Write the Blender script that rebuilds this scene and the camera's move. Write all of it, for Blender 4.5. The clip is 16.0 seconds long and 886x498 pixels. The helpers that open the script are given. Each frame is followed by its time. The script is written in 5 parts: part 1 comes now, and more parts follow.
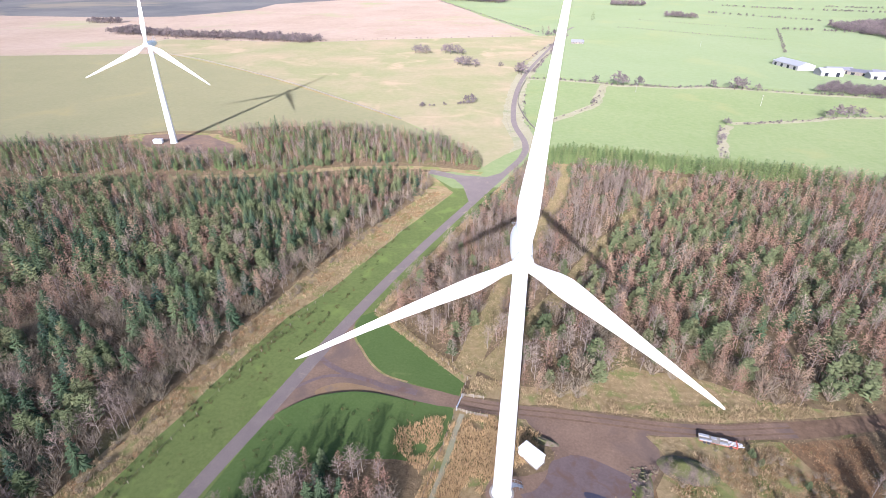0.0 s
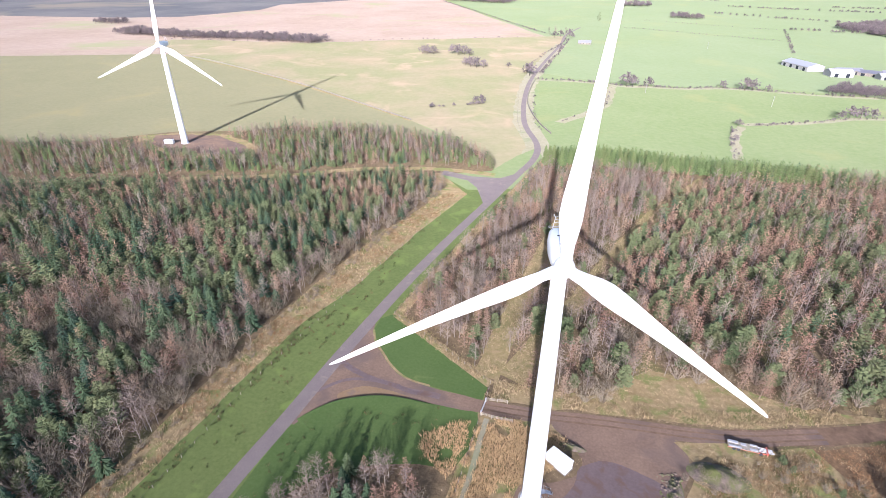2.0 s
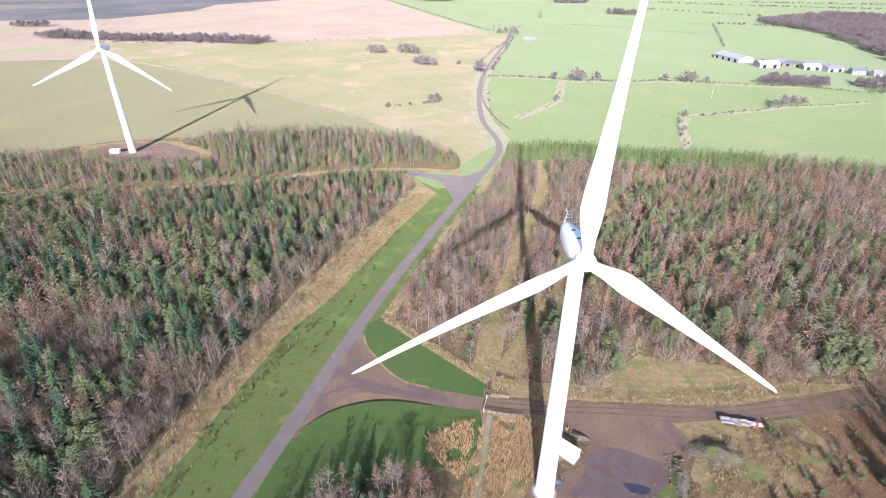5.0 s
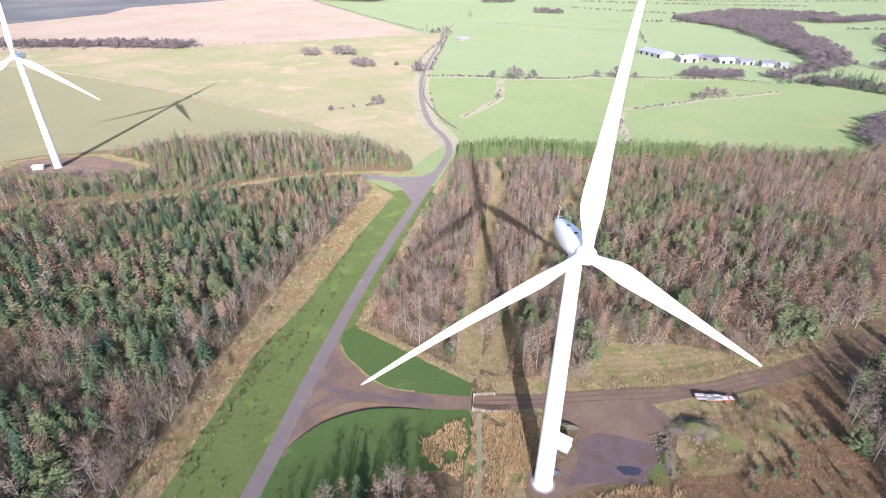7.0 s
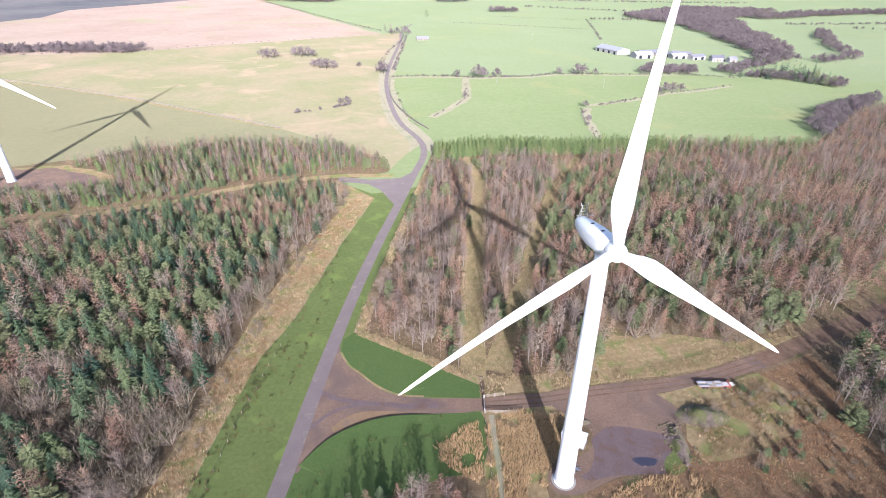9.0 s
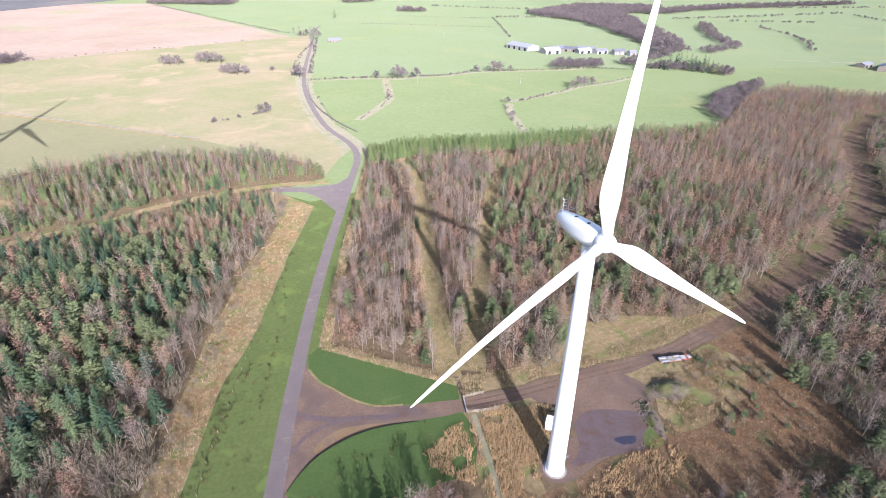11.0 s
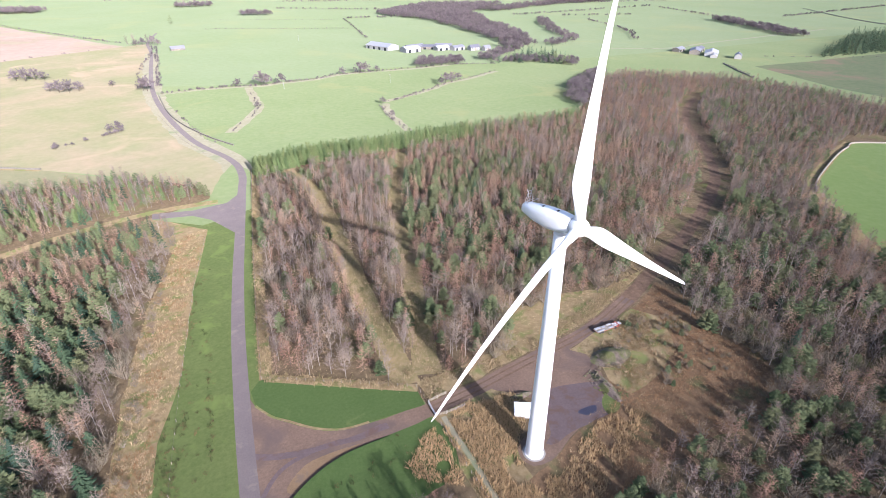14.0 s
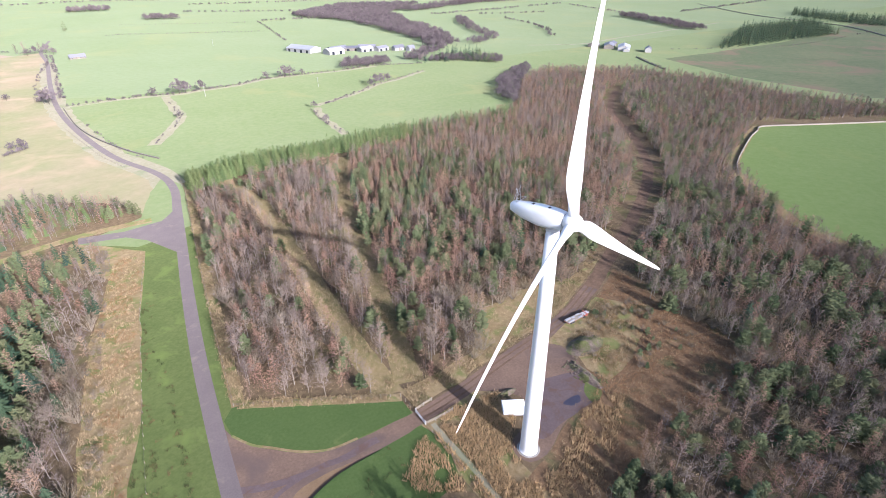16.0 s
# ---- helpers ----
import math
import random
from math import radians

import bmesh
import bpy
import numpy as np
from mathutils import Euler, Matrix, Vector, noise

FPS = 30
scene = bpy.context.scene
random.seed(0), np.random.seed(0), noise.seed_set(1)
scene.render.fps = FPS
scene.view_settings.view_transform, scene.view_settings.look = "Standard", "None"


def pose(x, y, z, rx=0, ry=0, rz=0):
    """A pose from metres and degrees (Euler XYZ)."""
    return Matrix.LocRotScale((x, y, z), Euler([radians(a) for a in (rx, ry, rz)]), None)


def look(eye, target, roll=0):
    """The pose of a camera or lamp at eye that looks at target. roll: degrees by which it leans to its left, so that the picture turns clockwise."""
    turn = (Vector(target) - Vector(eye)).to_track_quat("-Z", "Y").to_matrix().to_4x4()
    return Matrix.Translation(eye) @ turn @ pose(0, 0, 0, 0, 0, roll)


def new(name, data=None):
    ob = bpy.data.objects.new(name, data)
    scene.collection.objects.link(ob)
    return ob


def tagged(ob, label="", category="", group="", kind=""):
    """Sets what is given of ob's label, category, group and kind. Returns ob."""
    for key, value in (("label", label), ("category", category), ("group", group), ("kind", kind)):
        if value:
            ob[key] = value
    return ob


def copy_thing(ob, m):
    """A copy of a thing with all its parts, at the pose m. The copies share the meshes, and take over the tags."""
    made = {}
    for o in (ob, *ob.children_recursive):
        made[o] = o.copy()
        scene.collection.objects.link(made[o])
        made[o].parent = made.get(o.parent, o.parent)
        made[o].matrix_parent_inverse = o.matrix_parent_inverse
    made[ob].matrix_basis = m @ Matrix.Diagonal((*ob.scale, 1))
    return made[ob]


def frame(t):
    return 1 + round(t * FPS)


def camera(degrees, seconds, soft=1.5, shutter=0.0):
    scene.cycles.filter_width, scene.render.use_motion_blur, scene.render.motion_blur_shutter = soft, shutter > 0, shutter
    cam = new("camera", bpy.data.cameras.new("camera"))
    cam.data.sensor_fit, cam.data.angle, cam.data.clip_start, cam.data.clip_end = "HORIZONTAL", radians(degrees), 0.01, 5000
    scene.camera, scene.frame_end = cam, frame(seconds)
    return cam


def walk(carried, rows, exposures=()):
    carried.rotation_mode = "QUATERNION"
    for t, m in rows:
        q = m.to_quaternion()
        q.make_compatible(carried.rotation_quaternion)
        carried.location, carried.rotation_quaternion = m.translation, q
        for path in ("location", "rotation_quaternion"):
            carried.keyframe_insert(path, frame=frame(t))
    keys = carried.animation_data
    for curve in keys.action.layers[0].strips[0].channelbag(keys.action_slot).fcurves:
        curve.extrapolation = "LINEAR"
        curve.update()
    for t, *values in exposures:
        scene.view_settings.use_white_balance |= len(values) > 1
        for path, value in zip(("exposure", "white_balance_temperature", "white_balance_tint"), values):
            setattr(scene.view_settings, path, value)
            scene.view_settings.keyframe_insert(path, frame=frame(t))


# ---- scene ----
# camera: a drone that swings round the turbine
PATH = [
    (0, (13.407, -76.677, 106.357), (12.818, -75.036, 105.378), -0.0),
    (0.5, (11.876, -76.52, 106.384), (11.291, -74.877, 105.405), 0.0),
    (1, (10.332, -76.591, 106.356), (9.743, -74.95, 105.377), 0.1),
    (1.5, (8.827, -76.896, 106.284), (8.234, -75.257, 105.303), -0.1),
    (2, (7.345, -77.268, 106.247), (6.747, -75.629, 105.269), 0.0),
    (2.5, (5.817, -77.728, 106.205), (5.214, -76.091, 105.227), -0.1),
    (3, (4.13, -78.217, 106.178), (3.534, -76.577, 105.199), -0.1),
    (5.5, (-6.081, -80.371, 106.317), (-6.436, -78.665, 105.335), -0.0),
    (6, (-8.487, -80.754, 106.326), (-8.78, -79.036, 105.345), -0.0),
    (6.5, (-11.19, -81.013, 106.35), (-11.427, -79.287, 105.368), -0.1),
    (7, (-14.066, -81.166, 106.367), (-14.262, -79.435, 105.386), 0.1),
    (7.5, (-16.949, -81.302, 106.353), (-17.111, -79.568, 105.37), 0.0),
    (8, (-19.872, -81.18, 106.339), (-19.998, -79.443, 105.356), 0.0),
    (10.3, (-33.382, -79.04, 106.375), (-33.27, -77.301, 105.392), 0.0),
    (10.5, (-34.602, -78.822, 106.371), (-34.454, -77.086, 105.389), 0.0),
    (11, (-37.678, -78.155, 106.363), (-37.435, -76.43, 105.38), 0.0),
    (11.5, (-40.791, -77.385, 106.341), (-40.46, -75.675, 105.358), -0.1),
    (12, (-43.846, -76.463, 106.325), (-43.431, -74.771, 105.342), -0.0),
    (12.5, (-46.872, -75.368, 106.299), (-46.376, -73.698, 105.316), -0.0),
    (13, (-49.737, -74.108, 106.217), (-49.166, -72.463, 105.234), -0.0),
    (13.5, (-52.495, -72.64, 106.102), (-51.858, -71.02, 105.119), -0.1),
    (14, (-55.119, -70.978, 105.962), (-54.421, -69.382, 104.98), -0.1),
    (14.5, (-57.605, -69.135, 105.827), (-56.849, -67.566, 104.844), -0.1),
    (15, (-60.007, -67.178, 105.719), (-59.194, -65.637, 104.736), -0.1),
    (15.5, (-62.234, -65.263, 105.673), (-61.362, -63.754, 104.691), -0.1),
    (16, (-64.337, -63.372, 105.685), (-63.409, -61.897, 104.702), -0.2),
]
cam = camera(80.3, 16.0, 0.8)
walk(cam, [(t, look(eye, target, roll)) for t, eye, target, roll in PATH], ((0, 0.78, 5820, 20), (16, 0.78, 5820, 20)))

# ---- light: low winter sun behind the camera, thin bright sky ----
SUN_EL, SUN_AZ = radians(21.5), radians(8.5)          # the sun stands south, a little east
sun_way = Vector((math.sin(SUN_AZ) * math.cos(SUN_EL), -math.cos(SUN_AZ) * math.cos(SUN_EL), math.sin(SUN_EL)))
sun_data = bpy.data.lights.new("sun", "SUN")
sun_data.energy, sun_data.angle, sun_data.color = 5.0, radians(0.6), (1.0, 0.965, 0.92)
sun = new("sun", sun_data)
sun.matrix_world = look((0, 0, 200), Vector((0, 0, 200)) - sun_way)
world = bpy.data.worlds.new("sky")
scene.world = world
world.use_nodes = True
wn = world.node_tree
wn.nodes.clear()
w_out, w_bg, w_sky = (wn.nodes.new(k) for k in ("ShaderNodeOutputWorld", "ShaderNodeBackground", "ShaderNodeTexSky"))
w_sky.sky_type, w_sky.sun_disc = "NISHITA", False
w_sky.sun_elevation, w_sky.sun_rotation = SUN_EL, math.pi - SUN_AZ
w_sky.dust_density = 2.0
w_bg.inputs["Strength"].default_value = 0.15
wn.links.new(w_sky.outputs[0], w_bg.inputs[0])
wn.links.new(w_bg.outputs[0], w_out.inputs[0])

# ---- materials ----
def nodes_of(name):
    m = bpy.data.materials.new(name)
    m.use_nodes = True
    t = m.node_tree
    return m, t, t.nodes["Principled BSDF"]


def noise_node(t, scale, detail=4.0, rough=0.6, vector=None, distort=0.0):
    n = t.nodes.new("ShaderNodeTexNoise")
    n.inputs["Scale"].default_value, n.inputs["Detail"].default_value = scale, detail
    n.inputs["Roughness"].default_value, n.inputs["Distortion"].default_value = rough, distort
    if vector is not None:
        t.links.new(vector, n.inputs["Vector"])
    return n


def ramp_node(t, value, stops):
    r = t.nodes.new("ShaderNodeValToRGB")
    while len(r.color_ramp.elements) < len(stops):
        r.color_ramp.elements.new(0.5)
    for e, (p, c) in zip(r.color_ramp.elements, stops):
        e.position, e.color = p, (*c, 1)
    t.links.new(value, r.inputs[0])
    return r


def mix_node(t, a, b, f, kind="MIX"):
    m = t.nodes.new("ShaderNodeMix")
    m.data_type, m.blend_type = "RGBA", kind
    for v, i in ((f, 0), (a, 6), (b, 7)):
        if isinstance(v, (int, float)):
            m.inputs[i].default_value = v
        elif isinstance(v, tuple):
            m.inputs[i].default_value = (*v, 1)
        else:
            t.links.new(v, m.inputs[i])
    return m.outputs[2]


def bump_node(t, bsdf, height, strength, distance):
    b = t.nodes.new("ShaderNodeBump")
    b.inputs["Strength"].default_value, b.inputs["Distance"].default_value = strength, distance
    t.links.new(height, b.inputs["Height"])
    t.links.new(b.outputs[0], bsdf.inputs["Normal"])


def earth(name, broad, fine, third=None, s_broad=0.03, s_fine=0.5, bump=0.3, dist=0.3, rough=0.95, stretch=None, mixf=0.5):
    """Ground cover: three colours at a broad scale, mottled by finer noise. broad and fine are lists of stops."""
    m, t, b = nodes_of(name)
    co = t.nodes.new("ShaderNodeNewGeometry").outputs["Position"]
    if stretch:
        mp = t.nodes.new("ShaderNodeMapping")
        mp.inputs["Rotation"].default_value = (0, 0, radians(stretch[0]))
        mp.inputs["Scale"].default_value = (1, stretch[1], 1)
        t.links.new(co, mp.inputs[0])
        co2 = mp.outputs[0]
    else:
        co2 = co
    n1 = noise_node(t, s_broad, 5, 0.6, co2, 0.3)
    n2 = noise_node(t, s_fine, 6, 0.7, co)
    c1 = ramp_node(t, n1.outputs[0], broad).outputs[0]
    c2 = ramp_node(t, n2.outputs[0], fine).outputs[0]
    c = mix_node(t, c1, c2, mixf)
    if third:
        n3 = noise_node(t, third[0], 4, 0.6, co2, 0.5)
        f3 = ramp_node(t, n3.outputs[0], [(third[1], (0, 0, 0)), (third[2], (1, 1, 1))]).outputs[0]
        c = mix_node(t, c, third[3], f3)
    t.links.new(c, b.inputs["Base Color"])
    b.inputs["Roughness"].default_value = rough
    b.inputs["Specular IOR Level"].default_value, b.inputs["Diffuse Roughness"].default_value = 0.15, 1.0
    bump_node(t, b, n2.outputs[0], bump, dist)
    return m


MAT = {}
MAT["pasture"] = earth("pasture", [(0.3, (0.129, 0.172, 0.069)), (0.7, (0.174, 0.206, 0.100))], [(0.3, (0.123, 0.166, 0.065)), (0.7, (0.194, 0.217, 0.121))],
                       (0.012, 0.58, 0.75, (0.203, 0.206, 0.095)), 0.01, 0.25)
MAT["lush"] = earth("lush", [(0.3, (0.099, 0.151, 0.042)), (0.7, (0.134, 0.180, 0.062))], [(0.3, (0.094, 0.145, 0.040)), (0.7, (0.149, 0.191, 0.075))],
                       (0.012, 0.58, 0.75, (0.155, 0.180, 0.059)), 0.01, 0.25)
# Far grass with some extra blue mixed in for the haze of distance.
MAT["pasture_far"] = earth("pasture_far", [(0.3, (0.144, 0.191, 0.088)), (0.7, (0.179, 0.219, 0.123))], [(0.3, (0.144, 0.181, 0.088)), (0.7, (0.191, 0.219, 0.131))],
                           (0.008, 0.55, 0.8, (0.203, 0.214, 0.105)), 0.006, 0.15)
MAT["sage"] = earth("sage_field", [(0.3, (0.150, 0.148, 0.082)), (0.7, (0.189, 0.176, 0.102))], [(0.3, (0.138, 0.143, 0.075)), (0.7, (0.207, 0.188, 0.115))],
                    (0.02, 0.6, 0.8, (0.206, 0.183, 0.090)), 0.02, 0.3)
MAT["rough_pasture"] = earth("rough_pasture", [(0.42, (0.180, 0.188, 0.097)), (0.55, (0.236, 0.205, 0.134)), (0.70, (0.287, 0.216, 0.157))],
                             [(0.3, (0.143, 0.147, 0.066)), (0.7, (0.248, 0.208, 0.132))], (0.02, 0.55, 0.68, (0.276, 0.220, 0.149)), 0.012, 0.2, mixf=0.4)
MAT["moor"] = earth("moor", [(0.35, (0.223, 0.166, 0.128)), (0.6, (0.291, 0.225, 0.186))], [(0.3, (0.211, 0.166, 0.122)), (0.7, (0.297, 0.238, 0.193))],
                    (0.006, 0.55, 0.7, (0.213, 0.221, 0.121)), 0.008, 0.1)
# Far hill: shade and bluish haze are painted into these dark tones.
MAT["hill"] = earth("hill", [(0.35, (0.058, 0.065, 0.075)), (0.65, (0.137, 0.127, 0.124))], [(0.3, (0.065, 0.072, 0.072)), (0.7, (0.117, 0.111, 0.111))], (0.003, 0.55, 0.65, (0.156, 0.137, 0.111)), 0.005, 0.05, mixf=0.35)
MAT["verge"] = earth("mown_verge", [(0.3, (0.069, 0.099, 0.028)), (0.7, (0.107, 0.132, 0.044))], [(0.3, (0.061, 0.086, 0.024)), (0.7, (0.122, 0.145, 0.053))],
                     (0.09, 0.56, 0.72, (0.121, 0.162, 0.046)), 0.05, 0.9, 0.5, 0.15)
MAT["lawn"] = earth("reseeded_grass", [(0.3, (0.045, 0.081, 0.022)), (0.7, (0.069, 0.105, 0.032))], [(0.3, (0.042, 0.075, 0.020)), (0.7, (0.082, 0.113, 0.041))],
                    (0.12, 0.62, 0.8, (0.105, 0.133, 0.046)), 0.06, 1.2, 0.4, 0.12)
MAT["straw"] = earth("dead_grass", [(0.35, (0.165, 0.117, 0.061)), (0.65, (0.275, 0.210, 0.116))], [(0.3, (0.110, 0.083, 0.039)), (0.5, (0.226, 0.171, 0.090)), (0.7, (0.343, 0.268, 0.161))],
                     (0.15, 0.5, 0.62, (0.149, 0.159, 0.057)), 0.1, 0.7, 0.8, 0.5)
MAT["floor"] = earth("woodland_floor", [(0.35, (0.088, 0.062, 0.037)), (0.65, (0.170, 0.125, 0.074))], [(0.3, (0.054, 0.040, 0.025)), (0.5, (0.135, 0.099, 0.057)), (0.7, (0.223, 0.170, 0.103))],
                     (0.06, 0.55, 0.7, (0.102, 0.107, 0.037)), 0.05, 0.6, 0.8, 0.6)
MAT["straw_pale"] = earth("bleached_grass", [(0.35, (0.204, 0.192, 0.124)), (0.65, (0.257, 0.234, 0.170))], [(0.3, (0.168, 0.163, 0.098)), (0.7, (0.275, 0.254, 0.190))],
                          (0.05, 0.55, 0.7, (0.150, 0.173, 0.093)), 0.05, 0.4)
# Pasture darkened in its colour for cloud shadow; brown patches are rushes.
MAT["hill_pasture"] = earth("cloud_shaded_pasture", [(0.35, (0.072, 0.106, 0.051)), (0.65, (0.128, 0.136, 0.072))], [(0.3, (0.064, 0.093, 0.047)), (0.7, (0.145, 0.140, 0.081))],
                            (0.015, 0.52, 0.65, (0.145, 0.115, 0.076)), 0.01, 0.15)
MAT["bracken"] = earth("dead_bracken", [(0.35, (0.114, 0.070, 0.039)), (0.65, (0.205, 0.133, 0.075))], [(0.3, (0.076, 0.048, 0.027)), (0.5, (0.162, 0.104, 0.059)), (0.7, (0.270, 0.181, 0.101))],
                       (0.1, 0.56, 0.7, (0.108, 0.111, 0.048)), 0.08, 0.8, 0.8, 0.5)
MAT["ride"] = earth("ride_grass", [(0.35, (0.128, 0.124, 0.050)), (0.65, (0.239, 0.179, 0.091))], [(0.3, (0.103, 0.097, 0.041)), (0.5, (0.206, 0.166, 0.083)), (0.7, (0.325, 0.228, 0.149))],
                    None, 0.08, 0.6, 0.8, 0.5)
MAT["asphalt"] = earth("worn_tarmac", [(0.35, (0.124, 0.104, 0.104)), (0.65, (0.158, 0.132, 0.127))], [(0.3, (0.113, 0.097, 0.096)), (0.7, (0.174, 0.144, 0.138))],
                       (0.2, 0.58, 0.75, (0.196, 0.161, 0.141)), 0.15, 2.5, 0.2, 0.03)
MAT["dirt"] = earth("dirt_and_gravel", [(0.3, (0.101, 0.069, 0.054)), (0.5, (0.149, 0.102, 0.076)), (0.7, (0.201, 0.138, 0.100))], [(0.3, (0.104, 0.072, 0.054)), (0.7, (0.208, 0.144, 0.106))],
                    (0.07, 0.48, 0.68, (0.104, 0.078, 0.070)), 0.1, 1.5, 0.4, 0.08)
MAT["ochre"] = earth("ochre_gravel", [(0.35, (0.158, 0.108, 0.063)), (0.65, (0.200, 0.135, 0.081))], [(0.3, (0.141, 0.094, 0.056)), (0.7, (0.217, 0.151, 0.092))], (0.3, 0.55, 0.7, (0.152, 0.111, 0.081)), 0.2, 1.5, 0.4, 0.08)
MAT["wet"] = earth("wet_grey_gravel", [(0.35, (0.097, 0.073, 0.072)), (0.65, (0.126, 0.095, 0.094))], [(0.3, (0.083, 0.062, 0.062)), (0.7, (0.141, 0.107, 0.104))], (0.25, 0.5, 0.65, (0.107, 0.069, 0.056)), 0.3, 1.5, 0.4, 0.06, 0.6)
MAT["mud"] = earth("rutted_mud", [(0.35, (0.090, 0.060, 0.041)), (0.65, (0.157, 0.103, 0.069))], [(0.3, (0.066, 0.044, 0.029)), (0.7, (0.181, 0.121, 0.083))],
                   None, 0.2, 0.8, 0.7, 0.3)


def plain(name, color, rough=0.5, metal=0.0, var=0.12, scale=1.5, spec=0.5):
    """A painted or cast surface with soft dirt at two scales."""
    m, t, b = nodes_of(name)
    co = t.nodes.new("ShaderNodeTexCoord").outputs["Object"]
    n1, n2 = noise_node(t, scale, 5, 0.65, co), noise_node(t, scale * 9, 3, 0.6, co)
    f = mix_node(t, n1.outputs[0], n2.outputs[0], 0.35)
    dark, light = tuple(c * (1 - var) for c in color), tuple(min(1, c * (1 + var)) for c in color)
    c = ramp_node(t, f, [(0.3, dark), (0.7, light)]).outputs[0]
    t.links.new(c, b.inputs["Base Color"])
    b.inputs["Roughness"].default_value, b.inputs["Metallic"].default_value = rough, metal
    b.inputs["Specular IOR Level"].default_value = spec
    return m


MAT["white"] = plain("white_gelcoat", (0.80, 0.81, 0.82), 0.35, 0, 0.03, 0.15)
MAT["white_tower"] = plain("white_tower_paint", (0.80, 0.81, 0.82), 0.4, 0, 0.04, 0.1)
MAT["grey_metal"] = plain("galvanised_steel", (0.45, 0.46, 0.48), 0.45, 0.8, 0.2)
MAT["dark_gap"] = plain("dark_rubber", (0.03, 0.03, 0.035), 0.7)
MAT["concrete"] = plain("concrete", (0.252, 0.240, 0.222), 0.9, 0, 0.25, 0.8)

def foliage(name, stops, rough=0.9, fine=0.18):
    """Twigs and needles: each tree takes its own tone from the row of colours, twig by twig a little off it."""
    m, t, b = nodes_of(name)
    at = t.nodes.new("ShaderNodeAttribute")
    at.attribute_name = "tone"
    oi, geo = t.nodes.new("ShaderNodeObjectInfo"), t.nodes.new("ShaderNodeNewGeometry")
    add, wrap = t.nodes.new("ShaderNodeMath"), t.nodes.new("ShaderNodeMath")
    add.operation, wrap.operation = "ADD", "FRACT"
    t.links.new(at.outputs["Fac"], add.inputs[0])
    t.links.new(oi.outputs["Random"], add.inputs[1])
    t.links.new(add.outputs[0], wrap.inputs[0])
    c = ramp_node(t, wrap.outputs[0], stops).outputs[0]
    isl = ramp_node(t, geo.outputs["Random Per Island"], [(0, (1 - fine,) * 3), (1, (1, 1, 1))]).outputs[0]
    c = mix_node(t, c, isl, 1.0, "MULTIPLY")
    t.links.new(c, b.inputs["Base Color"])
    b.inputs["Roughness"].default_value = rough
    b.inputs["Specular IOR Level"].default_value, b.inputs["Diffuse Roughness"].default_value = 0.1, 1.0
    return m


MAT["larch"] = foliage("larch_twigs", [(0.0, (0.232, 0.159, 0.109)), (0.2, (0.414, 0.293, 0.200)), (0.4, (0.267, 0.155, 0.113)), (0.6, (0.323, 0.232, 0.170)), (0.8, (0.301, 0.176, 0.129)), (1.0, (0.336, 0.202, 0.146))])
MAT["spruce"] = foliage("spruce_needles", [(0.0, (0.041, 0.071, 0.043)), (0.4, (0.086, 0.125, 0.064)), (0.7, (0.046, 0.079, 0.056)), (1.0, (0.111, 0.144, 0.068))])
MAT["pine"] = foliage("pine_needles", [(0.0, (0.081, 0.108, 0.051)), (0.5, (0.161, 0.186, 0.092)), (1.0, (0.134, 0.139, 0.071))])
MAT["birch"] = foliage("birch_twigs", [(0.0, (0.149, 0.117, 0.099)), (0.35, (0.284, 0.227, 0.191)), (0.7, (0.165, 0.125, 0.112)), (1.0, (0.318, 0.263, 0.214))])
MAT["scrub"] = foliage("bare_scrub_twigs", [(0.0, (0.175, 0.146, 0.108)), (0.35, (0.312, 0.260, 0.197)), (0.7, (0.199, 0.168, 0.115)), (1.0, (0.237, 0.180, 0.135))])
MAT["thorn"] = foliage("bare_crown_twigs", [(0.0, (0.130, 0.107, 0.115)), (0.5, (0.209, 0.173, 0.179)), (1.0, (0.147, 0.128, 0.123))])
MAT["fir"] = foliage("fir_needles", [(0.0, (0.092, 0.135, 0.056)), (0.5, (0.145, 0.197, 0.078)), (1.0, (0.146, 0.172, 0.073))])
MAT["bark"] = plain("dark_bark", (0.13, 0.10, 0.08), 0.95, 0, 0.3, 3)
MAT["birch_bark"] = plain("pale_birch_bark", (0.24, 0.215, 0.19), 0.85, 0, 0.25, 3)
MAT["tuft"] = foliage("dead_grass_blades", [(0.0, (0.379, 0.285, 0.162)), (0.35, (0.477, 0.365, 0.218)), (0.6, (0.306, 0.222, 0.123)), (0.8, (0.233, 0.205, 0.089)), (1.0, (0.428, 0.314, 0.190))])
MAT["reed"] = foliage("russet_reeds", [(0.0, (0.423, 0.292, 0.157)), (0.5, (0.508, 0.360, 0.194)), (1.0, (0.382, 0.265, 0.139))])
MAT["fern"] = foliage("dead_bracken_fronds", [(0.0, (0.192, 0.106, 0.051)), (0.4, (0.320, 0.183, 0.091)), (0.7, (0.230, 0.128, 0.068)), (1.0, (0.461, 0.293, 0.160))])
MAT["rush"] = foliage("green_rushes", [(0.0, (0.05, 0.065, 0.025)), (0.5, (0.085, 0.08, 0.035)), (1.0, (0.17, 0.125, 0.06))])

# ---- the lie of the land ----
def land(x, y):
    """Height of the ground: level round the turbine, falling to the valley beyond."""
    d = math.hypot(x, y)
    f = max(0.0, d - 70.0) / max(d, 1e-6)
    a, b = max(x, 0.0) * f, max(y, 0.0) * f
    return -0.036 * b * math.exp(-b / 1400) - 0.04 * a * math.exp(-a / 1300)


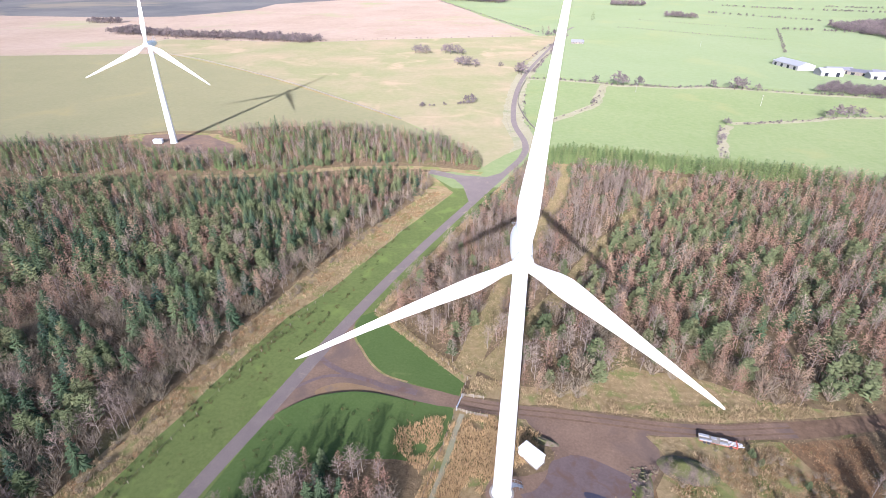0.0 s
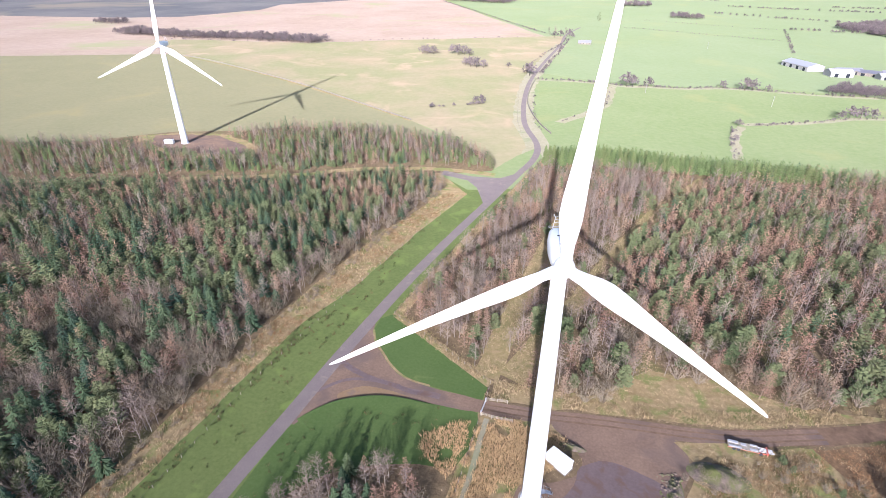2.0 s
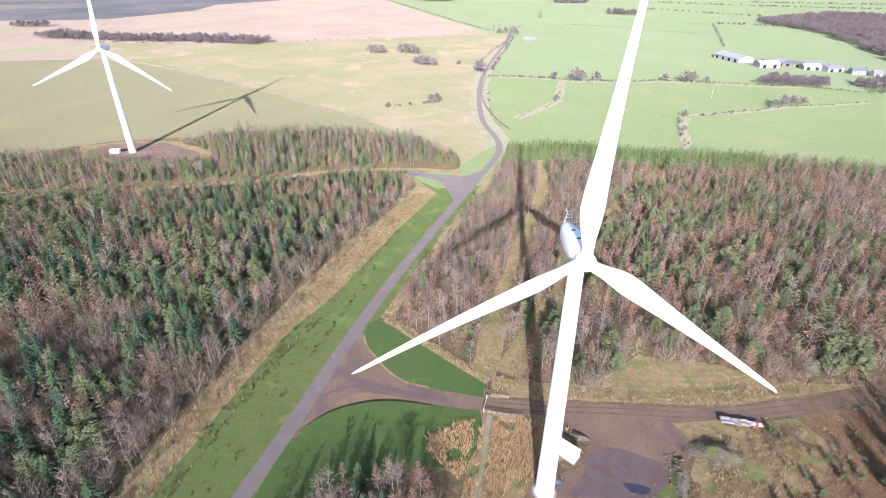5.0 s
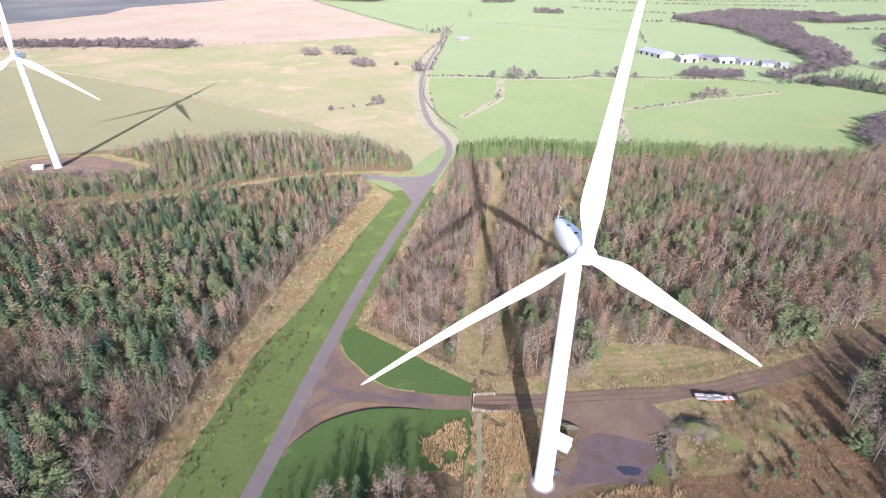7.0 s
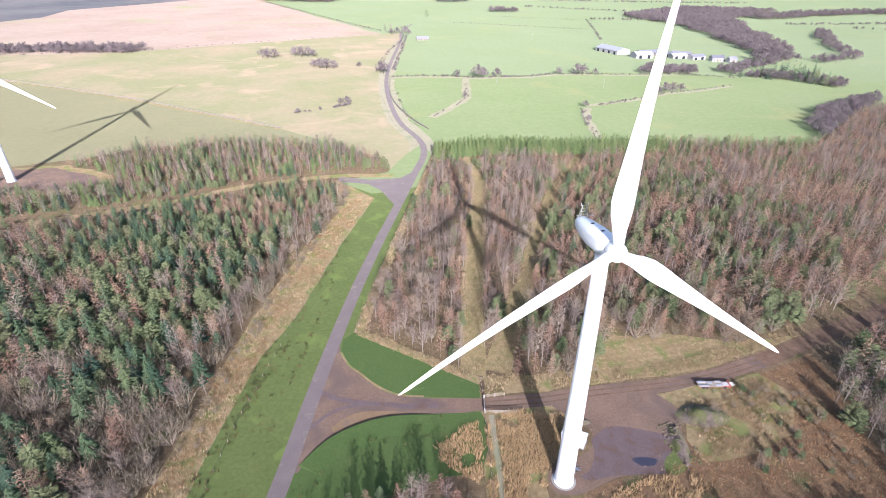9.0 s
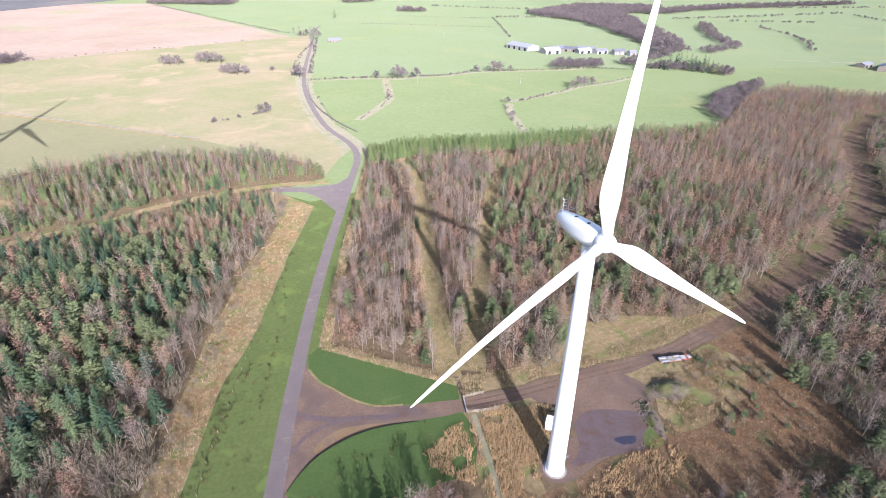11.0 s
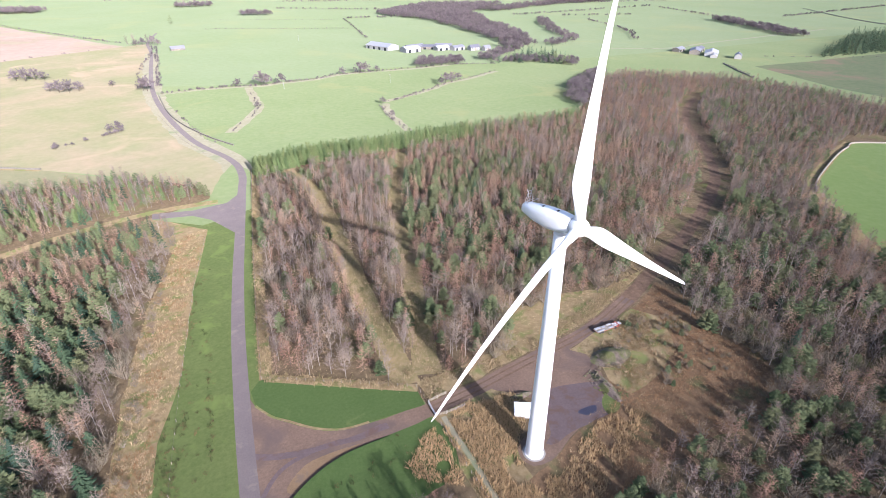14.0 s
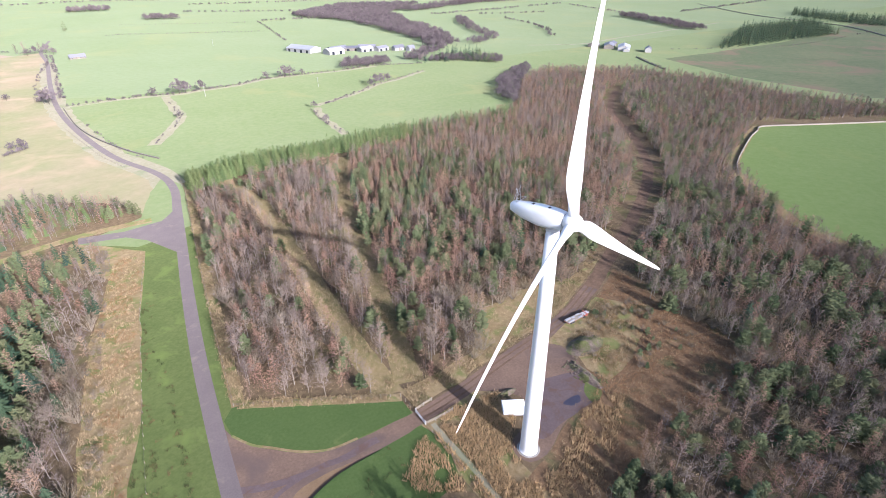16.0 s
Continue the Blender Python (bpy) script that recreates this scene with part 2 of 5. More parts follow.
def smooth(points, n=4, closed=False):
    """A Catmull-Rom line through a few plan points."""
    pts = [Vector(p) for p in points]
    k, out = len(pts), []
    for i in range(k if closed else k - 1):
        p0 = pts[i - 1] if closed or i else pts[0]
        p1, p2 = pts[i], pts[(i + 1) % k]
        p3 = pts[(i + 2) % k] if closed else pts[min(i + 2, k - 1)]
        for j in range(n):
            s = j / n
            out.append(0.5 * (2 * p1 + (p2 - p0) * s + (2 * p0 - 5 * p1 + 4 * p2 - p3) * s * s + (3 * p1 - p0 - 3 * p2 + p3) * s ** 3))
    if not closed:
        out.append(pts[-1])
    return out


def ribbon(points, width, n=4):
    """The outline of a lane of that width along a line."""
    line = smooth(points, n)
    left, right = [], []
    for i, p in enumerate(line):
        d = (line[min(i + 1, len(line) - 1)] - line[max(i - 1, 0)]).normalized()
        q = Vector((-d.y, d.x)) * width / 2
        left.append(p + q)
        right.append(p - q)
    return left + right[::-1]


def ragged(points, step=4.0, amount=0.8):
    """An outline cut into short steps and shaken a little, for grown edges."""
    out, k = [], len(points)
    for i in range(k):
        a, b = Vector(points[i]), Vector(points[(i + 1) % k])
        n = max(1, int((b - a).length / step))
        for j in range(n):
            p = a.lerp(b, j / n)
            w = noise.noise_vector((p.x * 0.11, p.y * 0.11, 3.0)) * amount
            out.append(Vector((p.x + w.x, p.y + w.y)))
    return out


def inside(poly, xs, ys):
    """Which of the points lie in the outline."""
    px, py = np.array([p[0] for p in poly]), np.array([p[1] for p in poly])
    hit = np.zeros(len(xs), bool)
    for i in range(len(px)):
        x1, y1, x2, y2 = px[i - 1], py[i - 1], px[i], py[i]
        if y1 == y2:
            continue
        cross = ((y1 > ys) != (y2 > ys)) & (xs < (x2 - x1) * (ys - y1) / (y2 - y1) + x1)
        hit ^= cross
    return hit


ROAD = [(-67, -90), (-66, -24), (-65, 0), (-64.5, 22), (-63.6, 46), (-61.8, 80), (-58.5, 120), (-54.5, 160), (-50, 205), (-47, 240), (-52, 272), (-72, 325),
        (-92, 420), (-105, 520), (-112, 640), (-118, 800), (-128, 920), (-120, 1050)]
TRACK = [(-20, 22.6), (-3, 24.8), (14.5, 28.4), (43.5, 33.8), (66, 43), (89, 55.5), (120, 72), (151, 90), (190, 116), (220, 143), (258, 186), (288, 228), (330, 270), (378, 306)]
TRACK_W = [(-62, 200), (-91, 199), (-120, 190), (-147, 177), (-175, 156), (-300, 98), (-470, 30)]
RIDE_A = [(-20, 34), (-20, 60), (-19, 88), (-16, 140), (-14, 191), (-22, 235)]
RIDE_B = [(-13, 36), (-7, 60), (2, 90), (12, 130), (24, 172), (38, 205), (52, 240)]
JUNCTION = [(-63, 46), (-60.2, 42), (-57, 37), (-53.2, 33.5), (-47.5, 28.5), (-41, 25.4), (-30, 24.8), (-18.8, 24.9), (-18.5, 20.6), (-28, 19.4), (-38, 18.7), (-44, 17.6), (-50, 15.2),
            (-56, 11.2), (-60, 6.5), (-63.5, 0)]
JUNCTION_W = [(-51, 207), (-58, 196), (-74, 193), (-92, 197), (-92, 190), (-74, 186), (-66, 177), (-57, 158), (-54, 160)]
PAD = [(-1, 25), (14, 27), (28, 30), (34, 24), (33, 16), (29, 9), (20, 4), (11, 0), (3, -3.6), (-2, -3.4), (-3.4, 0), (-1, 4), (8, 9), (9.5, 14), (6, 18)]
PAD_W = [(-308, 193), (-290, 203), (-266, 209), (-232, 196), (-221, 184), (-236, 174), (-262, 170), (-292, 176)]
WOOD_LEFT = [(-94, -90), (-94, 0), (-94, 55), (-90, 105), (-82, 150), (-78, 168), (-94, 186), (-120, 180), (-150, 165), (-175, 148), (-300, 90), (-420, 40), (-160, -90)]
WOOD_UPPER = [(-66, 208), (-92, 205), (-120, 197), (-147, 184), (-175, 164), (-300, 107), (-440, 52), (-440, 128), (-390, 140), (-335, 160), (-296, 172), (-262, 166), (-234, 170),
              (-216, 184), (-228, 200), (-258, 212), (-230, 245), (-183, 262), (-110, 257), (-76, 232)]
WOOD_MAIN = [(-54, 53), (-20, 35), (0, 31.5), (12, 35), (18, 42), (25, 50.5), (47, 53), (57, 50), (66, 50.5), (85, 61), (118, 80), (150, 98), (186, 124), (213, 148), (252, 190), (281, 232), (324, 276), (372, 312),
             (500, 375), (446, 405), (400, 440), (330, 395), (245, 300), (218, 280), (165, 277), (114, 272), (66, 262), (22, 254), (-17, 248), (-38, 240), (-40, 215), (-46, 150), (-51, 91)]
WOOD_NEAR = [(-2, -24), (9, -20), (26, -13), (46, -11), (60, -14), (74, -8), (81, 6), (74, 20), (84, 38), (98, 50), (128, 66), (156, 82), (196, 110), (226, 136), (262, 178), (294, 220), (336, 264), (382, 298), (520, 285), (372, 158),
             (240, 100), (222, 75), (198, 45), (188, 26), (185, -3), (182, -30), (110, -62), (60, -78), (8, -60)]
WOOD_SOUTH = [(-56, -32), (-54, -20), (-47, -11), (-38, -6), (-27, -3), (-20, -10), (-18, -70), (-60, -70)]
FIELD_EAST = [(362, 146), (440, 112), (505, 82), (640, -40), (420, -160), (192, -60), (191, -3), (193, 24), (202, 42), (227, 72), (242, 91), (262, 104), (320, 130)]
FLOOR_WEST = [(-93, -160), (-92, 0), (-92, 55), (-88, 105), (-80, 150), (-76, 166), (-93, 182), (-63, 205), (-74, 233), (-110, 260), (-183, 265), (-232, 249), (-262, 224), (-300, 208), (-340, 166),
              (-390, 144), (-480, 125), (-480, -160)]
FLOOR_EAST = [(-58, 53), (-18.5, 31), (-18.4, -90), (200, -100), (191, -3), (193, 24), (202, 42), (227, 72), (242, 91), (320, 130), (362, 146), (440, 112), (505, 84), (540, 116), (515, 205), (530, 282), (505, 378), (446, 410), (400, 445), (326, 398),
              (240, 303), (216, 284), (165, 281), (114, 276), (66, 266), (22, 258), (-17, 252), (-42, 244), (-44, 215), (-50, 150), (-55, 91)]
VERGE = [(-87, -120), (-85.2, 13), (-84.4, 40), (-79.3, 60), (-74, 118), (-68, 166), (-90, 190), (-66, 205), (-58, 240), (-50, 262), (-43, 244), (-44, 215), (-50, 150), (-55, 91), (-58, 53), (-18.5, 31),
         (-18.4, 6), (-30, 8), (-48, 4), (-59, -8), (-58, -22), (-62, -120)]
LAWN = [(-58, 53), (-18.5, 31), (-18.6, 25), (-41, 25.4), (-53.2, 33.5), (-60.2, 42), (-61, 49)]
LAWN_S = [(-18.4, 20), (-38, 18.4), (-50, 15), (-60, 6), (-63, -4), (-62, -30), (-56, -36), (-53, -20), (-46, -10), (-37, -4), (-27, 0), (-18.4, 3)]
ROUGH = [(-60, 238), (-76, 240), (-110, 262), (-157, 298), (-248, 351), (-414, 436), (-598, 505), (-712, 622), (-491, 672), (-374, 754), (-157, 890), (-124, 880), (-112, 640), (-103, 520),
         (-90, 420), (-70, 325), (-50, 272), (-52, 262)]
SAGE = [(-157, 298), (-248, 351), (-414, 436), (-598, 505), (-800, 400), (-1000, 60), (-480, 60), (-390, 140), (-262, 215), (-183, 262), (-110, 258)]
MOOR = [(-3000, 500), (-1356, 470), (-800, 400), (-598, 505), (-712, 622), (-491, 672), (-374, 754), (-157, 890), (-380, 1250), (-620, 1650), (-1200, 1700), (-3000, 1100)]
HILL = [(-4200, 700), (-1700, 790), (-1357, 814), (-1094, 877), (-995, 937), (-944, 1151), (-994, 1320), (-800, 1700), (-500, 2400), (-900, 4200), (-4200, 4200)]
STRIP_E = [(-18.4, -20), (-18.4, 20), (-3, 22.4), (13, 26), (-2, 4), (-4, -2), (-3, -14)]

def beside(points, off):
    """A line that runs beside another."""
    line, out = smooth(points, 3), []
    for i, p in enumerate(line):
        d = (line[min(i + 1, len(line) - 1)] - line[max(i - 1, 0)]).normalized()
        out.append(p + Vector((-d.y, d.x)) * off)
    return out


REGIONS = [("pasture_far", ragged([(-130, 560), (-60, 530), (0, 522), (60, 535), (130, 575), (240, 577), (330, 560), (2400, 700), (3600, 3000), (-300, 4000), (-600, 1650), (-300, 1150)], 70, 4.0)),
           ("moor", ragged(MOOR, 60, 5)), ("hill", ragged(HILL, 70, 6)), ("rough_pasture", smooth(ROUGH, 3, True)), ("sage", ragged(SAGE, 40, 1.5)), ("rough_pasture", [(-114, 259), (-76, 232), (-64, 210), (-50, 240), (-52, 276), (-92, 278)]),
           ("straw_pale", ragged(ribbon([(-99, 505), (-62, 511), (-27, 508), (-5, 503), (16, 512), (53, 523), (89, 546), (149, 556), (179, 559), (235, 572)], 9), 8, 2)),
           ("straw_pale", ragged(ribbon([(-18, 500), (-18, 429), (-19, 401), (-36, 359), (-46, 335)], 9), 6, 2.5)), ("straw_pale", ragged(ribbon([(90, 393), (144, 427), (182, 459), (216, 476), (271, 513)], 7), 6, 2)),
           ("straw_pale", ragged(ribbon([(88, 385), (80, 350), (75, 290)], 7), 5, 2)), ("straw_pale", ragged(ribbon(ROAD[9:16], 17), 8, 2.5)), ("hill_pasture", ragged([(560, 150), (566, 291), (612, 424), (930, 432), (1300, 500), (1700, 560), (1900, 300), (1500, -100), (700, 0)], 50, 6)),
           ("floor", ragged(FLOOR_WEST, 6, 1.5)), ("floor", ragged(FLOOR_EAST, 5, 0.9)), ("floor", ragged([(-62, -120), (-58, -22), (-59, -9), (-48, 3), (-36, 8), (-18.4, 8), (-10, -120)], 4, 0.8)), ("straw", ragged(STRIP_E, 3, 0.7)), ("straw", ragged([(-17, 26), (-3, 28), (14, 31.5), (43, 37), (64, 46), (86, 58), (60, 52), (48, 55), (24, 53), (14, 42), (8, 36), (-17, 34)], 3, 1.2)), ("bracken", ragged([(44, 29), (62, 37), (84, 48), (86, 36), (77, 20), (84, 6), (76, -11), (60, -17), (46, -14), (26, -16), (9, -23), (-2, -28), (-5, -6), (3, -4), (11, -0.5), (20, 3), (30, 8), (34, 14), (36, 22)], 3, 1.6)), ("lush", ragged(FIELD_EAST, 20, 0.8)), ("straw", ragged(ribbon([(188, -40), (188, -3), (190, 24), (199, 43), (224, 73), (239, 92), (262, 107), (320, 133), (360, 148)], 6), 4, 1.0)), ("straw_pale", ragged(ribbon([(545, 640), (640, 605), (760, 632), (1150, 690)], 7), 12, 2)),
           ("straw", ragged([(37, 24), (46, 29.5), (62, 37), (68, 30), (60, 15), (47, 8), (36, 6), (33, 12)], 2.5, 1.8)), ("ride", ragged(ribbon(RIDE_A, 8, 5), 4, 1.2)), ("ride", ragged(ribbon(RIDE_B, 8, 5), 4, 1.2)),
           ("straw", ragged([(-95, -120), (-94, 55), (-90, 105), (-79, 165), (-68, 166), (-74, 118), (-79.3, 60), (-84.4, 40), (-85.2, 13), (-87, -120)], 3, 0.9)),
           ("straw", ragged([(-82, 148), (-64, 164), (-66, 186), (-95, 192), (-99, 178)], 3, 0.8)), ("verge", ragged(VERGE, 3, 0.5)), ("pasture", ragged([(-70, 172), (-92, 190), (-66, 206), (-58, 240), (-50, 262), (-43, 244), (-44, 215), (-47, 182)], 3, 0.8)), ("lawn", LAWN), ("lawn", smooth(LAWN_S, 3, True)),
           ("straw", ribbon([(-56.5, 52.5), (-53.5, 91), (-48.5, 150), (-42, 215), (-40, 245)], 3.6, 6)), ("straw", ribbon([(-56, 52.6), (-37, 42), (-18, 31.6)], 3.0, 5)),
           ("straw", ragged([(-316, 190), (-292, 207), (-262, 214), (-226, 200), (-212, 184), (-232, 167), (-266, 163), (-300, 172)], 4, 3)), ("dirt", ragged(PAD_W, 4, 2.5)), ("straw", ribbon(TRACK_W, 5.5)), ("mud", ragged(ribbon(TRACK[3:], 5.6, 5), 3, 0.7)), ("dirt", ragged(ribbon(TRACK[:5], 4.8, 5), 2, 0.3)), ("dirt", ragged(smooth(PAD, 2, True), 1.5, 1.0)), ("straw_pale", ragged(ribbon([(-15.6, 19), (-15, 8), (-14.6, -4), (-14.2, -24)], 1.4, 5), 1.2, 0.35)),
           ("straw", ribbon([(-157, 298), (-248, 351), (-414, 436), (-598, 505)], 3.2)), ("straw", ragged([(30, 28), (43, 32), (52, 33), (46, 24), (36, 22)], 2, 1.2)), ("mud", ragged(ribbon(beside(TRACK[:9], 0.95), 0.55, 1), 1.5, 0.12)), ("mud", ragged(ribbon(beside(TRACK[:9], -0.95), 0.6, 1), 1.5, 0.12)), ("dirt", smooth(JUNCTION, 2, True)), ("wet", ragged(ribbon([(-63, 26), (-56, 23.5), (-50, 22.4), (-42, 22), (-30, 22)], 1.8, 5), 0.9, 1.1)), ("wet", ragged(ribbon([(-63.5, 12), (-59, 18), (-53, 21.2), (-42, 22.6)], 1.1, 5), 0.9, 0.8)), ("wet", ragged(smooth([(9, 12.5), (15, 17), (22, 16.5), (30, 11), (29, 4.5), (20, 2.5), (10, 0.8), (4, 1.5), (8, 7)], 3, True), 0.7, 2.6)), ("verge", ragged(smooth([(25, 3), (29.5, 3.5), (32, 7.5), (29, 9), (25.5, 6.5)], 3, True), 0.8, 1.4)), ("ochre", ragged(smooth([(-57, 14), (-52, 18.6), (-46, 19.6), (-38, 19.6), (-44, 17.9), (-51, 15.3), (-55.5, 12)], 3, True), 1.0, 0.45)), ("straw", ribbon([(-60.4, 43), (-57, 37.5), (-53, 33.9), (-47.3, 28.9), (-41, 25.8), (-34, 25.3)], 0.7)), ("asphalt", JUNCTION_W), ("asphalt", ribbon(ROAD, 4.3, 5))]


def build_ground():
    """One sheet, cut along the edges of its covers, out to the horizon."""
    pts, edges = [], []
    for _, poly in REGIONS:
        s = len(pts)
        pts += [Vector((p[0], p[1])) for p in poly]
        edges += [(s + i, s + (i + 1) % len(poly)) for i in range(len(poly))]
    for lo, hi, step in ((0, 480, 20), (480, 1400, 80), (1400, 4400, 400)):
        k = int(hi / step)
        for i in range(-k, k + 1):
            for j in range(-k, k + 1):
                x, y = i * step + 1.37, j * step + 2.11
                if max(abs(x), abs(y)) >= lo:
                    pts.append(Vector((x, y)))
    from mathutils.geometry import delaunay_2d_cdt
    v2, _, faces, _, _, _ = delaunay_2d_cdt(pts, edges, [], 0, 1e-4)
    fa = np.array([f[:] for f in faces])
    xy = np.array([v[:] for v in v2])
    cx, cy = xy[fa, 0].mean(1), xy[fa, 1].mean(1)
    cover = np.full(len(fa), "pasture", dtype="<U16")
    for name, poly in REGIONS:
        cover[inside(poly, cx, cy)] = name
    verts = [(x, y, land(x, y)) for x, y in xy]

    def sheet(name, names, lift, label, category):
        pick = np.isin(cover, names)
        ids = fa[pick]
        used, inv = np.unique(ids, return_inverse=True)
        me = bpy.data.meshes.new(name)
        me.from_pydata([(verts[i][0], verts[i][1], verts[i][2] + lift) for i in used], [], inv.reshape(-1, 3).tolist())
        for n in names:
            me.materials.append(MAT[n])
        me.polygons.foreach_set("material_index", np.array([names.index(c) for c in cover[pick]], dtype=np.int32))
        me.update()
        return tagged(new(name, me), label, category, kind="structure")

    soft = [n for n in dict.fromkeys(cover) if n not in ("asphalt", "dirt", "mud", "wet", "ochre")]
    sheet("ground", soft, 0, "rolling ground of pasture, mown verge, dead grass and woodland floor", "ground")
    sheet("road", ["asphalt"], 0, "narrow worn grey tarmac lane between grass verges", "road")
    sheet("track", ["dirt", "mud", "wet", "ochre"], 0, "brown dirt track, junction and gravel hardstanding", "track")


build_ground()

# ---- helpers for things ----
def finish(name, bm, material, smooth_it=False):
    me = bpy.data.meshes.new(name)
    bmesh.ops.recalc_face_normals(bm, faces=bm.faces[:])
    bm.to_mesh(me)
    bm.free()
    me.materials.append(material)
    if smooth_it:
        me.polygons.foreach_set("use_smooth", np.ones(len(me.polygons), dtype=bool))
    return me


def part(name, bm, material, parent, label="", smooth_it=False):
    """Links a bmesh as one mesh object under a thing or a part."""
    ob = new(name, finish(name, bm, material, smooth_it))
    ob.parent = parent
    if label:
        tagged(ob, label)
    return ob


def rings(bm, sections, caps=True):
    """A skin over closed loops of equal length."""
    loops = [[bm.verts.new(p) for p in s] for s in sections]
    for a, b in zip(loops, loops[1:]):
        for i in range(len(a)):
            bm.faces.new((a[i], a[(i + 1) % len(a)], b[(i + 1) % len(b)], b[i]))
    if caps:
        bm.faces.new(loops[0][::-1])
        bm.faces.new(loops[-1])
    return bm


def circle(r, z, n=32, x=0.0, y=0.0):
    return [Vector((x + r * math.cos(2 * math.pi * i / n), y + r * math.sin(2 * math.pi * i / n), z)) for i in range(n)]


def box(bm, x0, y0, z0, x1, y1, z1, bevel=0.0):
    g = bmesh.ops.create_cube(bm, size=1, matrix=Matrix.Translation(((x0 + x1) / 2, (y0 + y1) / 2, (z0 + z1) / 2)) @ Matrix.Diagonal((x1 - x0, y1 - y0, z1 - z0, 1)))
    if bevel:
        es = list({e for v in g["verts"] for e in v.link_edges})
        bmesh.ops.bevel(bm, geom=es, offset=bevel, segments=2, affect="EDGES")
    return bm


def rod(bm, a, b, r, n=6, r2=None):
    a, b = Vector(a), Vector(b)
    z = (b - a).normalized()
    x = z.orthogonal().normalized()
    y = z.cross(x)
    ra, rb = r, r if r2 is None else r2
    return rings(bm, [[a + (x * math.cos(t) + y * math.sin(t)) * ra for t in [2 * math.pi * i / n for i in range(n)]],
                      [b + (x * math.cos(t) + y * math.sin(t)) * rb for t in [2 * math.pi * i / n for i in range(n)]]])


# ---- wind turbines ----
HUB_H, ROTOR_R = 62.7, 42.6


def blade_mesh():
    """One blade along +z, leading edge to +x, upwind side to -y: round root, broad shoulder, long taper, tip bent upwind."""
    bm = bmesh.new()
    stations = [(0.9, 1.95, 1.0, 26), (2.2, 1.95, 1.0, 26), (4.0, 2.35, 0.72, 25), (6.5, 3.3, 0.42, 23), (8.5, 3.7, 0.31, 21), (11, 3.55, 0.26, 19), (16, 2.9, 0.22, 16),
                (22, 2.25, 0.20, 13.5), (28, 1.7, 0.18, 12), (34, 1.25, 0.17, 10.5), (38, 0.95, 0.16, 9.5), (41, 0.68, 0.15, 9), (42.2, 0.36, 0.15, 9), (42.6, 0.08, 0.2, 9)]
    sections = []
    for r, chord, thick, twist in stations:
        c = [(0.5 * math.cos(a) * chord, 0.5 * math.sin(a) * chord * thick * (1 if thick > 0.9 else (0.35 + 0.65 * (0.5 - 0.5 * math.cos(a)) ** 0.6))) for a in [2 * math.pi * i / 20 for i in range(20)]]
        off = 0.0 if thick > 0.9 else 0.22 * (chord - 1.4)
        tw = radians(twist)
        bend = -3.7 * (r / ROTOR_R) ** 2
        sections.append([Vector((-math.cos(tw) * (x + off) + math.sin(tw) * y, math.sin(tw) * (x + off) + math.cos(tw) * y + bend, r)) for x, y in c])
    return rings(bm, sections)


